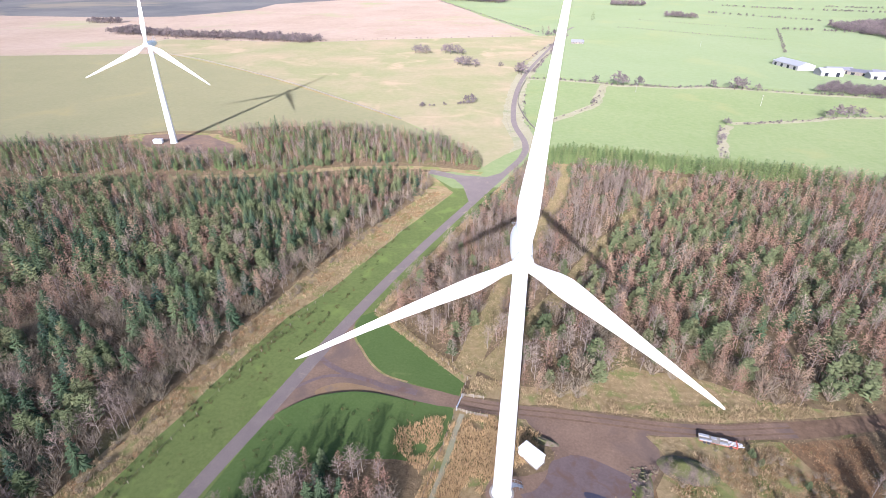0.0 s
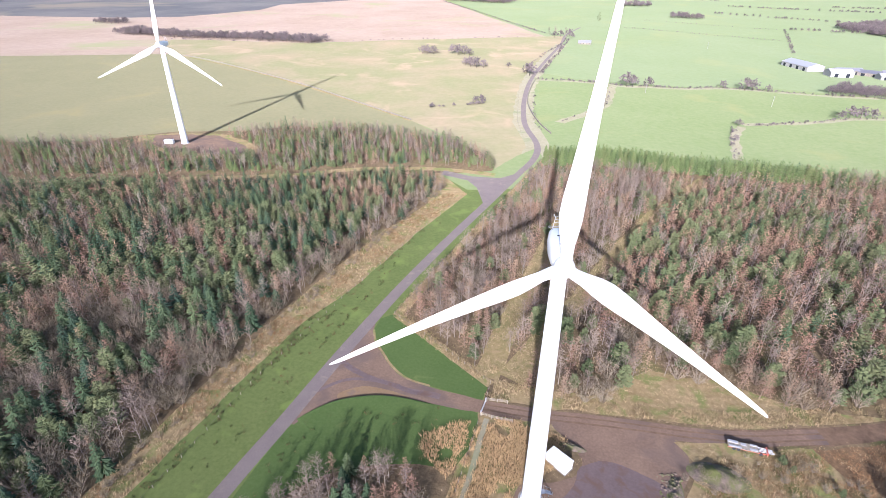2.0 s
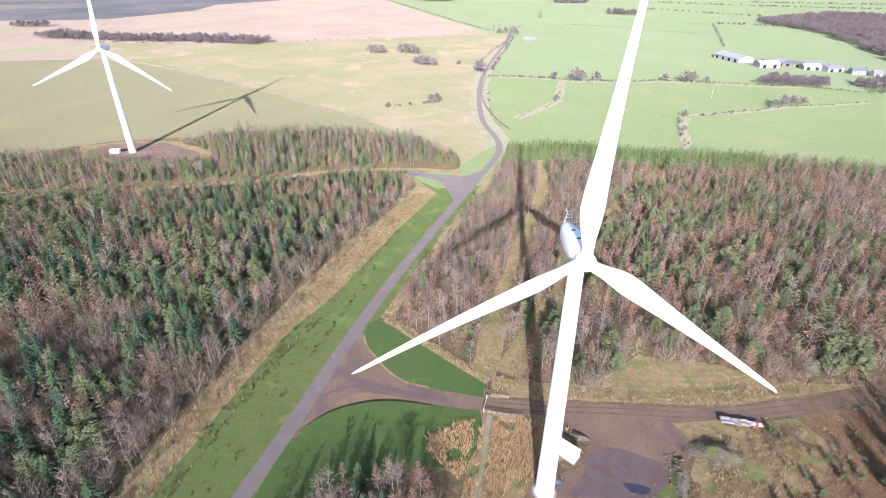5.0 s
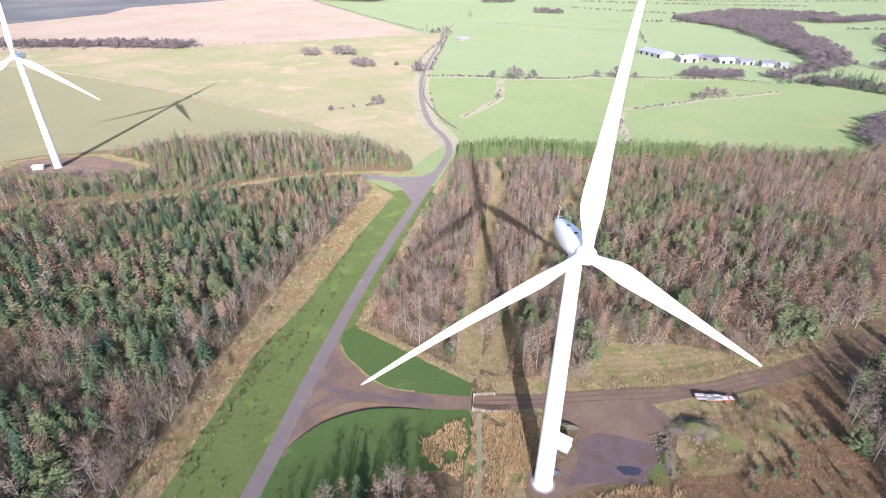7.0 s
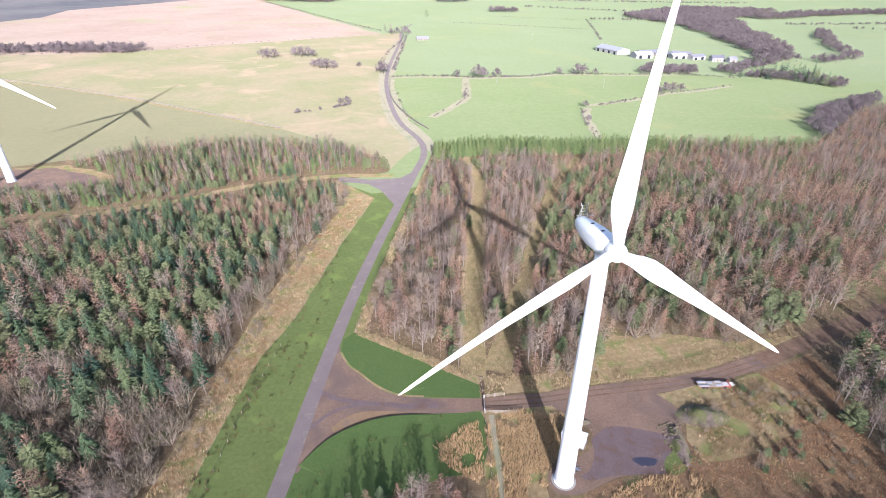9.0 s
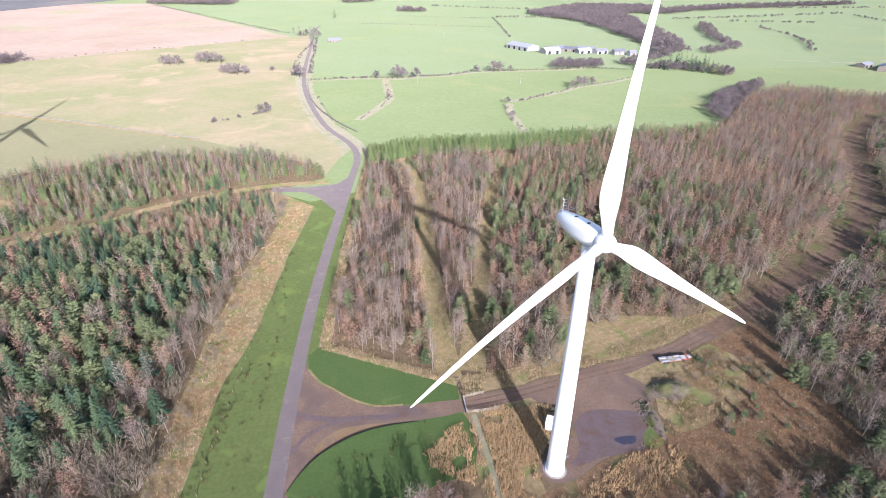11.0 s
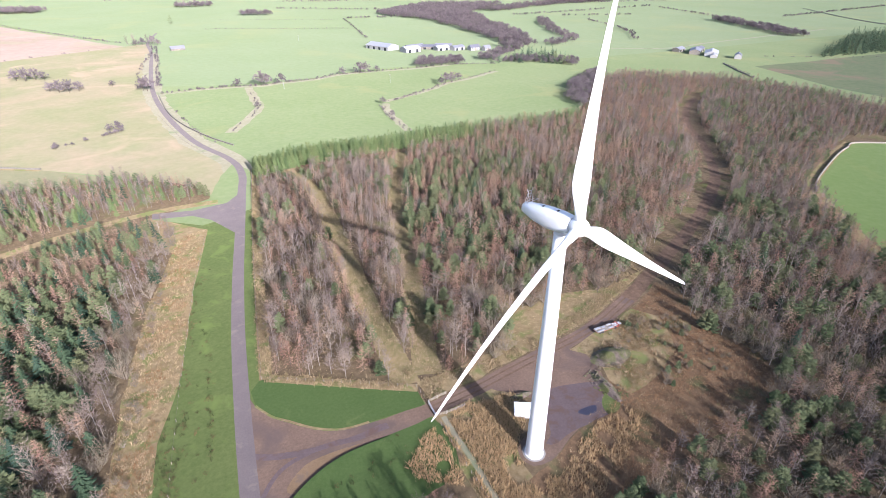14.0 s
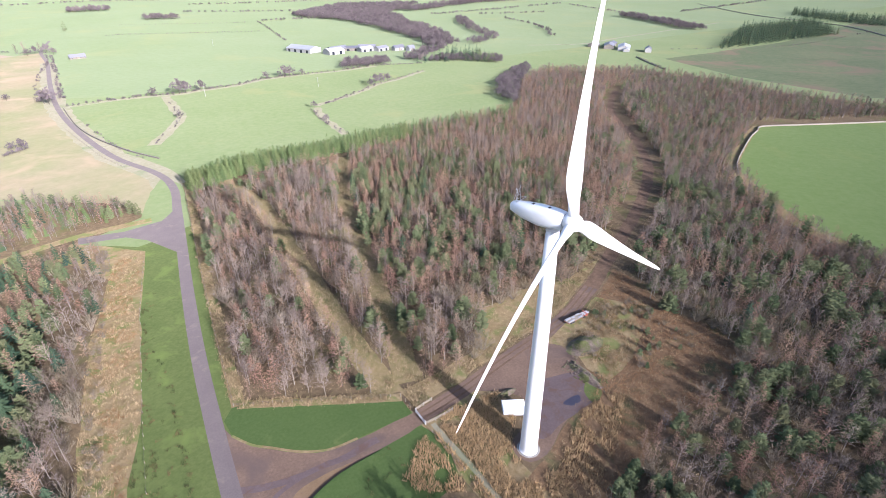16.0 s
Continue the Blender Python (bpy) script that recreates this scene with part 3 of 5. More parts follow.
def wind_turbine(x, y, yaw, turn, z0, label):
    """Tower at x, y; yaw: the way that the rotor looks, in degrees from south towards east; turn: the first blade's angle."""
    top = new("wind_turbine")
    top.matrix_world = pose(x, y, z0, 0, 0, yaw)
    tagged(top, label, "wind turbine")
    bm = bmesh.new()
    prof = [(0.05, 2.12), (0.3, 2.12), (10, 2.0), (20, 1.88), (21, 1.868), (40, 1.6), (41, 1.58), (60.2, 1.28)]
    rings(bm, [circle(r, z, 40) for z, r in prof])
    part("tower", bm, MAT["white_tower"], top, smooth_it=True)
    for z, r in ((0.12, 2.32), (20.6, 1.895), (40.6, 1.61), (60.15, 1.36)):
        bm = bmesh.new()
        rings(bm, [circle(r - 0.06, z - 0.09, 40), circle(r, z - 0.07, 40), circle(r, z + 0.07, 40), circle(r - 0.06, z + 0.09, 40)])
        part("flange", bm, MAT["white_tower"], top)
    # nacelle, front at -y
    bm = bmesh.new()
    secs = []
    for yy, w, zb, zt in ((-2.3, 1.45, -1.45, 1.45), (-2.0, 1.6, -1.6, 1.6), (0, 1.85, -1.95, 1.85), (3.0, 1.95, -1.9, 1.95), (6.2, 1.75, -1.2, 1.85), (8.3, 1.35, -0.35, 1.7), (9.3, 1.0, 0.25, 1.5), (9.6, 0.7, 0.5, 1.25)):
        sec = []
        for i in range(24):
            a = 2 * math.pi * i / 24
            c, s = math.cos(a), math.sin(a)
            px, pz = math.copysign(abs(c) ** 0.62, c) * w, math.copysign(abs(s) ** 0.62, s)
            sec.append(Vector((px, yy, (zt if pz > 0 else -zb) * pz)))
        secs.append(sec)
    rings(bm, secs)
    nac = part("nacelle", bm, MAT["white"], top, smooth_it=True)
    nac.location = (0, 0, HUB_H - 0.1)
    nac.rotation_euler = (radians(-5), 0, 0)
    bm = bmesh.new()
    rings(bm, [[Vector((r * math.cos(2 * math.pi * i / 28), yy, r * math.sin(2 * math.pi * i / 28))) for i in range(28)] for yy, r in ((-2.62, 1.3), (-2.28, 1.36))])
    part("collar", bm, MAT["grey_metal"], nac, "grey collar behind the hub")
    for yy in (1.0, 4.6):
        bm = box(bmesh.new(), -0.32, yy - 0.22, 1.82, 0.32, yy + 0.22, 1.98, 0.03)
        part("hatch", bm, MAT["dark_gap"], nac, "dark roof hatch")
    # instrument frame at the back of the roof
    bm = bmesh.new()
    for sx in (-1, 1):
        rod(bm, (sx * 0.75, 8.0, 1.55), (sx * 0.42, 8.0, 4.2), 0.06)
        rod(bm, (sx * 1.5, 8.0, 2.3), (sx * 0.6, 8.0, 2.3), 0.05)
        rod(bm, (sx * 0.7, 8.9, 1.45), (sx * 0.42, 8.05, 3.9), 0.05)
    for zz, w in ((2.3, 0.68), (3.0, 0.58), (3.6, 0.5), (4.2, 0.75)):
        rod(bm, (-w, 8.0, zz), (w, 8.0, zz), 0.05)
    rod(bm, (-1.5, 8.0, 2.3), (-1.5, 7.2, 2.3), 0.05)
    rod(bm, (1.5, 8.0, 2.3), (1.5, 7.2, 2.3), 0.05)
    rod(bm, (-1.5, 7.2, 2.3), (1.5, 7.2, 2.3), 0.05)
    rod(bm, (0.7, 8, 4.2), (0.7, 8, 4.7), 0.07)
    rod(bm, (-0.7, 8, 4.2), (-0.7, 8, 4.6), 0.09)
    part("instrument_mast", bm, MAT["grey_metal"], nac, "light grey steel mast with wind instruments")
    # rotor
    rotor = new("rotor")
    rotor.parent = top
    rotor.matrix_basis = pose(0, -3.9, HUB_H + 0.25, -6, 0, 0)
    bm = bmesh.new()
    rings(bm, [[Vector((r * math.cos(2 * math.pi * i / 28), yy, r * math.sin(2 * math.pi * i / 28))) for i in range(28)]
               for yy, r in ((1.35, 1.25), (1.3, 1.5), (0.6, 1.68), (-0.6, 1.66), (-1.2, 1.4), (-1.65, 0.95), (-1.9, 0.45), (-1.96, 0.08))])
    part("spinner", bm, MAT["white"], rotor, smooth_it=True)
    me = finish("blade", blade_mesh(), MAT["white"], True)
    for k in range(3):
        b = new("blade", me)
        b.parent = rotor
        b.matrix_basis = pose(0, 0, 0, 0, 90 - turn - 120 * k, 0)
    return top


turbine = wind_turbine(0, 0, 15.3, 86, 0, "white three-bladed wind turbine standing on a gravel pad in the wood")
turbine_far = wind_turbine(-274, 186.4, 24, 86, land(-274, 186), "distant white wind turbine at the edge of the plantation")

# ---- trees ----
def arrays(tris, mats):
    v = np.array(tris, dtype=np.float64).reshape(-1, 3)
    return v, np.array(mats, dtype=np.int32)


def stem(tris, mats, a, b, r, n=3):
    """A tapered trunk that ends in a point, of n faces."""
    for i in range(n):
        a0, a1 = 2 * math.pi * i / n, 2 * math.pi * (i + 1) / n
        tris.append(((a[0] + r * math.cos(a0), a[1] + r * math.sin(a0), a[2]), (a[0] + r * math.cos(a1), a[1] + r * math.sin(a1), a[2]), b))
        mats.append(0)


def blade_tri(tris, mats, a, b, w, rng, out=None):
    """A twig: one slender triangle, its face turned outwards from the crown, or at random."""
    a, b = Vector(a), Vector(b)
    d = (b - a)
    j = Vector((rng.uniform(-1, 1), rng.uniform(-1, 1), rng.uniform(-1, 1)))
    s = d.cross(j if out is None else out + j * 0.55)
    s = s.normalized() * w / 2 if s.length > 1e-6 else Vector((w / 2, 0, 0))
    tris.append((tuple(a - s), tuple(a + s), tuple(b)))
    mats.append(1)


def larch(rng, lod):
    """Bare larch: straight stem, a slim cone of level branches with fine hanging twigs."""
    nb, nt, k = ((50, 8, 0.8), (31, 5, 1.7), (21, 2, 3.6), (13, 2, 5.6))[lod]
    h, tris, mats = rng.uniform(8.2, 11.4), [], []
    wide = rng.uniform(2.2, 2.9)
    stem(tris, mats, (0, 0, -0.3), (rng.uniform(-0.2, 0.2), rng.uniform(-0.2, 0.2), h), 0.1)
    for i in range(nb):
        s = 0.05 + 0.93 * (i + rng.random()) / nb
        az, L = i * 2.4 + rng.uniform(-0.4, 0.4), (wide * (1 - s) ** 0.7 + 0.22) * rng.uniform(0.75, 1.15)
        c = Vector((math.cos(az), math.sin(az), 0))
        o = Vector((0, 0, h * s))
        e = o + (c + Vector((0, 0, rng.uniform(0.0, 0.5)))).normalized() * L
        face = c + Vector((0, 0, 0.45))
        blade_tri(tris, mats, o, e, 0.08 * k, rng, Vector((c.x * 0.4, c.y * 0.4, 1)))
        for j in range(nt):
            p = o.lerp(e, rng.uniform(0.3, 1.0))
            q = p + (Vector((rng.uniform(-0.8, 0.8), rng.uniform(-0.8, 0.8), rng.uniform(-0.6, 0.7))) + c * 0.35).normalized() * rng.uniform(0.35, 0.8)
            blade_tri(tris, mats, p, q, 0.1 * k, rng, face)
    return arrays(tris, mats)


def conifer(rng, lod, tall, reach, droop, power, broad):
    """Spruce or pine: tiers of folded, forked sprays round a stem."""
    nb = (62, 40, 26, 17)[lod]
    k = (0.9, 1.1, 1.4, 1.8)[lod]
    h, tris, mats = rng.uniform(*tall), [], []
    z = Vector((0, 0, 1))
    stem(tris, mats, (0, 0, -0.3), (0, 0, h), 0.15)
    for i in range(nb):
        s = 0.08 + 0.90 * (i + 0.8 * rng.random()) / nb
        az, L = i * 2.4 + rng.uniform(-0.5, 0.5), (reach * (1 - s) ** power + 0.25) * rng.uniform(0.7, 1.2)
        c, side = Vector((math.cos(az), math.sin(az), 0)), Vector((-math.sin(az), math.cos(az), 0))
        o = Vector((0, 0, h * s))
        tip = o + c * L + z * (L * (droop + rng.uniform(-0.15, 0.15)))
        w = (0.18 + 0.22 * L) * k * broad
        mid = o.lerp(tip, 0.62)
        fold = z * (-0.4 * w)
        for sg in (-1, 1):
            tris.append((tuple(o + z * 0.12), tuple(mid + side * w * sg + fold), tuple(tip)))
            mats.append(1)
        for f in range((3, 2, 1, 0)[lod]):
            p = o.lerp(tip, rng.uniform(0.35, 0.8))
            q = p + (c * 0.7 + side * rng.choice((-1, 1)) * rng.uniform(0.4, 1.0) + z * (droop + rng.uniform(-0.3, 0.35))).normalized() * (0.3 + 0.35 * L)
            blade_tri(tris, mats, p, q, 0.34 * k, rng, c * 0.6 + z)
    top = Vector((0, 0, h))
    tris.append((tuple(top + Vector((-0.14 * k, 0, -1.0))), tuple(top + Vector((0.14 * k, 0, -1.0))), tuple(top + Vector((0, 0, 0.6)))))
    mats.append(1)
    return arrays(tris, mats)


def spruce(rng, lod):
    return conifer(rng, lod, (7.6, 11.2), 3.0, -0.25, 0.8, 1.0)


def pine(rng, lod):
    return conifer(rng, lod, (6.2, 9.0), 2.7, 0.25, 0.42, 1.1)


def birch(rng, lod):
    """Bare birch: pale stem, steep limbs, a haze of fine twigs."""
    nb, nt, k = ((27, 8, 1.1), (19, 5, 2.1), (15, 3, 3.6), (13, 2, 6.0))[lod]
    h, tris, mats = rng.uniform(7.8, 10.6), [], []
    stem(tris, mats, (0, 0, -0.3), (rng.uniform(-0.5, 0.5), rng.uniform(-0.5, 0.5), h), 0.1 + 0.03 * lod, 3)
    for i in range(nb):
        s = 0.2 + 0.72 * (i + rng.random()) / nb
        az, L = i * 2.4 + rng.uniform(-0.4, 0.4), (2.9 * (1 - s) ** 0.5 + 0.5) * rng.uniform(0.8, 1.2)
        c = Vector((math.cos(az), math.sin(az), 0))
        o = Vector((0, 0, h * s))
        e = o + (c + Vector((0, 0, rng.uniform(0.7, 1.6)))).normalized() * L * 1.25
        face = c + Vector((0, 0, 0.5))
        blade_tri(tris, mats, o, e, 0.07 * k, rng, face)
        for j in range(nt):
            p = o.lerp(e, rng.uniform(0.3, 1.0))
            q = p + Vector((rng.uniform(-1, 1), rng.uniform(-1, 1), rng.uniform(-0.2, 1.2))).normalized() * rng.uniform(0.6, 1.2)
            blade_tri(tris, mats, p, q, 0.08 * k, rng, face)
    return arrays(tris, mats)


def scrub(rng, lod):
    """Bare many-stemmed tree: a wide vase of stems that spread from the ground, twiggy above."""
    nb, nt, k = ((40, 8, 1.15), (26, 5, 2.1), (17, 3, 3.6), (14, 2, 6.0))[lod]
    tris, mats = [], []
    for i in range(nb):
        az, lean = i * 2.4 + rng.uniform(-0.4, 0.4), 0.08 + 0.72 * ((i + 0.5) / nb) ** 0.7
        L = rng.uniform(4.6, 7.0) * (1 - 0.15 * lean)
        c = Vector((math.cos(az), math.sin(az), 0))
        d = (c * lean + Vector((0, 0, 1))).normalized()
        o = c * 0.3 + Vector((0, 0, -0.1))
        e = o + d * L
        face = c * (0.3 + lean) + Vector((0, 0, 0.7))
        s = d.cross(Vector((rng.uniform(-1, 1), rng.uniform(-1, 1), 0.1))).normalized() * 0.045 * k
        tris.append((tuple(o - s), tuple(o + s), tuple(e)))
        mats.append(0 if i % 4 == 0 else 1)
        for j in range(nt):
            p = o.lerp(e, rng.uniform(0.38, 1.0))
            q = p + (d + Vector((rng.uniform(-1, 1), rng.uniform(-1, 1), rng.uniform(-0.3, 0.8)))).normalized() * rng.uniform(0.7, 1.5)
            blade_tri(tris, mats, p, q, 0.075 * k, rng, face)
    return arrays(tris, mats)


def thorn(rng, lod):
    """Far bare tree or bush: a short stem and a dome of many twig clumps, ragged at the rim."""
    n = (170, 140, 110, 92)[lod]
    k = (0.45, 0.52, 0.62, 0.72)[lod]
    tris, mats = [], []
    stem(tris, mats, (0, 0, -0.3), (0, 0, 3.2), 0.16)
    for i in range(n):
        az, u = rng.uniform(0, 6.283), rng.random() ** 0.4
        el = rng.uniform(-0.25, 1.5)
        r = 2.6 * u * rng.uniform(0.8, 1.12)
        p = Vector((math.cos(az) * math.cos(el) * r, math.sin(az) * math.cos(el) * r, 2.1 + math.sin(el) * r * 1.05))
        d = ((p - Vector((0, 0, 1.2))).normalized() + Vector((rng.uniform(-1.4, 1.4), rng.uniform(-1.4, 1.4), rng.uniform(-1, 1)))).normalized()
        s = d.cross(Vector((rng.uniform(-1, 1), rng.uniform(-1, 1), rng.uniform(-1, 1)))).normalized() * k * 0.5
        tris.append((tuple(p - s - d * k * 0.5), tuple(p + s - d * k * 0.5), tuple(p + d * k * rng.uniform(0.4, 0.9))))
        mats.append(1)
    return arrays(tris, mats)


def fir(rng, lod):
    return conifer(rng, lod, (6.8, 8.6), 1.9, -0.1, 0.8, 1.1)


KINDS = {"larch": (larch, "larch_tree", "larch", "bark", "bare reddish-brown larch among the plantation trees", "larch tree"),
         "spruce": (spruce, "spruce_tree", "spruce", "bark", "dark blue-green spruce among the plantation trees", "spruce tree"),
         "pine": (pine, "pine_tree", "pine", "bark", "mid-green bushy pine among the plantation trees", "pine tree"),
         "birch": (birch, "birch_tree", "birch", "birch_bark", "bare birch with a pale trunk and fine twigs", "birch tree"),
         "scrub": (scrub, "bush", "scrub", "bark", "leafless grey-brown bush of spreading stems", "bush"),
         "thorn": (thorn, "bare_tree", "thorn", "bark", "bare purple-grey tree in a valley copse", "tree"),
         "fir": (fir, "fir_tree", "fir", "bark", "bright green young fir in the plantation", "fir tree")}
VARIANTS = 7
rng = random.Random(11)
TEMPLATE = {(k, lod): [KINDS[k][0](rng, lod) for _ in range(VARIANTS)] for k in KINDS for lod in range(4)}


def soup(name, v, mats, materials, tone=None):
    """A mesh of loose triangles from rows of corners."""
    me = bpy.data.meshes.new(name)
    n = len(v)
    me.vertices.add(n)
    me.vertices.foreach_set("co", np.ascontiguousarray(v, dtype=np.float32).ravel())
    me.loops.add(n)
    me.loops.foreach_set("vertex_index", np.arange(n, dtype=np.int32))
    me.polygons.add(n // 3)
    me.polygons.foreach_set("loop_start", np.arange(0, n, 3, dtype=np.int32))
    for m in materials:
        me.materials.append(m)
    me.polygons.foreach_set("material_index", mats.astype(np.int32))
    if tone is not None:
        at = me.attributes.new("tone", "FLOAT", "POINT")
        at.data.foreach_set("value", tone.astype(np.float32))
    me.update(calc_edges=True)
    return me


def rank(x, y):
    """Distance in plan from the middle of the orbit."""
    return math.hypot(x + 35, y + 30)


def scatter(poly, step, rnd, shake=0.42, angle=0.0):
    """Planted rows, shaken: plan points inside an outline."""
    ca, sa = math.cos(radians(angle)), math.sin(radians(angle))
    xs = [p[0] for p in poly]
    ys = [p[1] for p in poly]
    cx, cy, rad = (min(xs) + max(xs)) / 2, (min(ys) + max(ys)) / 2, math.hypot(max(xs) - min(xs), max(ys) - min(ys)) / 2
    k = int(rad / step)
    g = (np.arange(-k, k + 1) * step)
    gx, gy = np.meshgrid(g, g)
    gx, gy = gx.ravel() + rnd.uniform(-shake, shake, gx.size) * step, gy.ravel() + rnd.uniform(-shake, shake, gx.size) * step
    px, py = cx + gx * ca - gy * sa, cy + gx * sa + gy * ca
    ok = inside(poly, px, py)
    return px[ok], py[ok]


def away(px, py, line, width):
    """Points farther than half the width from a line."""
    ok = np.ones(len(px), bool)
    pts = smooth(line, 4)
    for a, b in zip(pts, pts[1:]):
        d = b - a
        s = np.clip(((px - a.x) * d.x + (py - a.y) * d.y) / max(d.length_squared, 1e-9), 0, 1)
        ok &= np.hypot(px - a.x - s * d.x, py - a.y - s * d.y) > width / 2
    return ok


MIX = {"left_south": (("scrub", 0.34), ("larch", 0.25), ("spruce", 0.23), ("pine", 0.12), ("birch", 0.06)),
       "left_edge": (("scrub", 0.40), ("birch", 0.34), ("spruce", 0.12), ("larch", 0.09), ("pine", 0.05)),
       "left": (("pine", 0.28), ("spruce", 0.29), ("larch", 0.29), ("birch", 0.10), ("scrub", 0.04)),
       "upper": (("birch", 0.30), ("larch", 0.26), ("fir", 0.24), ("pine", 0.12), ("spruce", 0.08)),
       "fenced": (("birch", 0.46), ("larch", 0.34), ("scrub", 0.12), ("pine", 0.08)),
       "main_south": (("larch", 0.30), ("birch", 0.28), ("scrub", 0.26), ("pine", 0.16)),
       "main": (("larch", 0.50), ("pine", 0.25), ("birch", 0.19), ("spruce", 0.06)),
       "main_east": (("larch", 0.58), ("birch", 0.32), ("pine", 0.10)),
       "near": (("birch", 0.34), ("larch", 0.28), ("pine", 0.20), ("scrub", 0.15), ("spruce", 0.03)),
       "bare": (("thorn", 1.0),), "dark": (("spruce", 1.0),), "mixed": (("thorn", 0.65), ("spruce", 0.25), ("pine", 0.10)),
       "south": (("birch", 0.32), ("scrub", 0.30), ("larch", 0.22), ("spruce", 0.16))}
FIELD_OF = {"larch": 1.7, "spruce": 9.3, "pine": 15.1, "birch": 23.9, "scrub": 31.3, "fir": 41.7, "thorn": 50.0}


def pick(x, y, wood):
    """The kind of tree that grows at a place: each kind gathers in patches of its own."""
    if wood == "left":
        rim = -94 + max(0.0, y - 55) * 0.11
        wood = "left_edge" if x > rim - 11 else "left_south" if y < 38 + 14 * noise.noise((x * 0.03, 4.0, 2.0)) and x > -230 else "left"
    elif wood == "main":
        wood = "main_south" if y < 66 + 0.12 * max(0, x) else "main_east" if x > 130 else "main"
    best, kind = -99.0, ""
    for k, w in MIX[wood]:
        z = FIELD_OF[k]
        v = math.log(w) + 1.1 * noise.noise((x * 0.025, y * 0.025, z)) + 2.0 * noise.noise((x * 0.1, y * 0.1, z + 3.3)) - 0.7 * math.log(-math.log(tree_rng.uniform(0.001, 0.999)))
        if v > best:
            best, kind = v, k
    return kind


tree_rng = random.Random(5)
np_rng = np.random.default_rng(4)
TREES = []                                             # kind, x, y, turn, size


def plant(wood, poly, step, angle, clear=(), size=1.0, thin=0.0):
    px, py = scatter(poly, step, np_rng, 0.40, angle)
    ok = np.ones(len(px), bool)
    for line, width in clear:
        ok &= away(px, py, line, width)
    for x, y in zip(px[ok], py[ok]):
        if tree_rng.random() < thin + 0.1 * max(0.0, noise.noise((x * 0.05, y * 0.05, 7.7))):
            continue
        near_pad = min(1.0, 0.72 + math.hypot(x - 38, y - 8) / 250) if wood == "near" else min(1.0, max(0.7, 1.0 - (y - 70) / 240)) if wood == "left" else 1.0
        w = wood if wood != "main" or not (x < -14 + 0.12 * (y - 40) + 0.02 * y or (y < 240 and x < 2 + 0.22 * (y - 90))) else "fenced"
        TREES.append((pick(x, y, w), x, y, tree_rng.uniform(0, 6.28), size * near_pad * tree_rng.uniform(0.66, 1.14)))


plant("left", WOOD_LEFT, 3.65, 24, [(TRACK_W, 15)], 1.08)
plant("upper", WOOD_UPPER, 3.9, 24, [(TRACK_W, 9)], 0.85)
plant("main", WOOD_MAIN, 3.65, 12, [(RIDE_A, 6.5), (RIDE_B, 6), (TRACK, 10), ([(-40, 226), (-17, 236), (22, 242), (66, 250), (100, 258)], 23)], 1.0)
plant("near", WOOD_NEAR, 3.5, 28, [(TRACK, 10)], 1.0)
plant("south", WOOD_SOUTH, 3.2, 10, (), 0.95)
# the close dark spruce belt along the far edge of the main wood
for row in range(4):
    line = smooth([(-40, 236), (-17, 246), (22, 252), (66, 260), (114, 270), (165, 275), (218, 278)], 1)
    for a, b in zip(line, line[1:]):
        n = int((b - a).length / 2.4)
        for j in range(n):
            if (a.lerp(b, j / n)).x > 110 and tree_rng.random() < 0.65:
                continue
            p = a.lerp(b, (j + tree_rng.uniform(-0.2, 0.2)) / n) + Vector((0.2, -1.0)) * (row * 3.0 + tree_rng.uniform(-0.6, 0.6))
            if away(np.array([p.x]), np.array([p.y]), RIDE_B, 6)[0]:
                TREES.append(("fir", p.x, p.y, tree_rng.uniform(0, 6.28), tree_rng.uniform(1.15, 1.42)))


# woods and copses across the valley
VALLEY_WOOD = [(380, 1331), (448, 1117), (430, 864), (387, 660), (457, 722), (543, 986), (612, 1298), (855, 1542), (598, 1592)]
plant("bare", ragged(VALLEY_WOOD, 22, 26), 9.5, 10, (), 2.4)
plant("bare", [(189, 570), (254, 572), (275, 611), (213, 622)], 6.0, 0, (), 1.7)
plant("mixed", [(292, 574), (357, 552), (393, 508), (420, 557), (373, 607)], 6.0, 0, (), 1.5)
plant("bare", [(244, 304), (300, 364), (388, 453), (405, 482), (318, 424), (258, 350)], 5.6, 0, (), 1.6)
plant("bare", [(-860, 642), (-706, 640), (-611, 657), (-477, 664), (-474, 705), (-611, 692), (-706, 672), (-860, 690)], 9, 0, (), 2.4)
plant("bare", [(-1060, 760), (-990, 770), (-990, 800), (-1060, 790)], 10, 0, (), 2.2)
plant("dark", [(768, 445), (1121, 432), (1290, 564), (1056, 578)], 8.5, 12, (), 1.75)
plant("dark", [(1441, 686), (1324, 447), (1420, 430), (1554, 737)], 9.5, 0, (), 1.6)
plant("bare", ribbon([(1100, 920), (1040, 760), (978, 625)], 42), 10, 0, (), 2.4)
plant("bare", ribbon([(-620, 1660), (-388, 1590)], 70), 11, 0, (), 2.8)
plant("bare", ribbon([(-90, 1615), (0, 1620)], 50), 11, 0, (), 2.6)
plant("bare", ribbon([(50, 1345), (118, 1348)], 40), 10, 0, (), 2.6)
for far_line in ([(150, 1500), (420, 1450)], [(200, 1750), (900, 1800)], [(700, 1200), (1250, 1300)], [(900, 1500), (1800, 1400)], [(-300, 1900), (200, 1950)], [(1300, 900), (2000, 1000)],
                 [(802, 1032), (759, 856), (664, 711)], [(1225, 1240), (1154, 968)], [(263, 1226), (440, 1240)], [(500, 1900), (1500, 2100)], [(800, 1150), (1000, 1100)]):
    plant("bare", ribbon(far_line, 10), 8, 0, (), 1.3, 0.3)

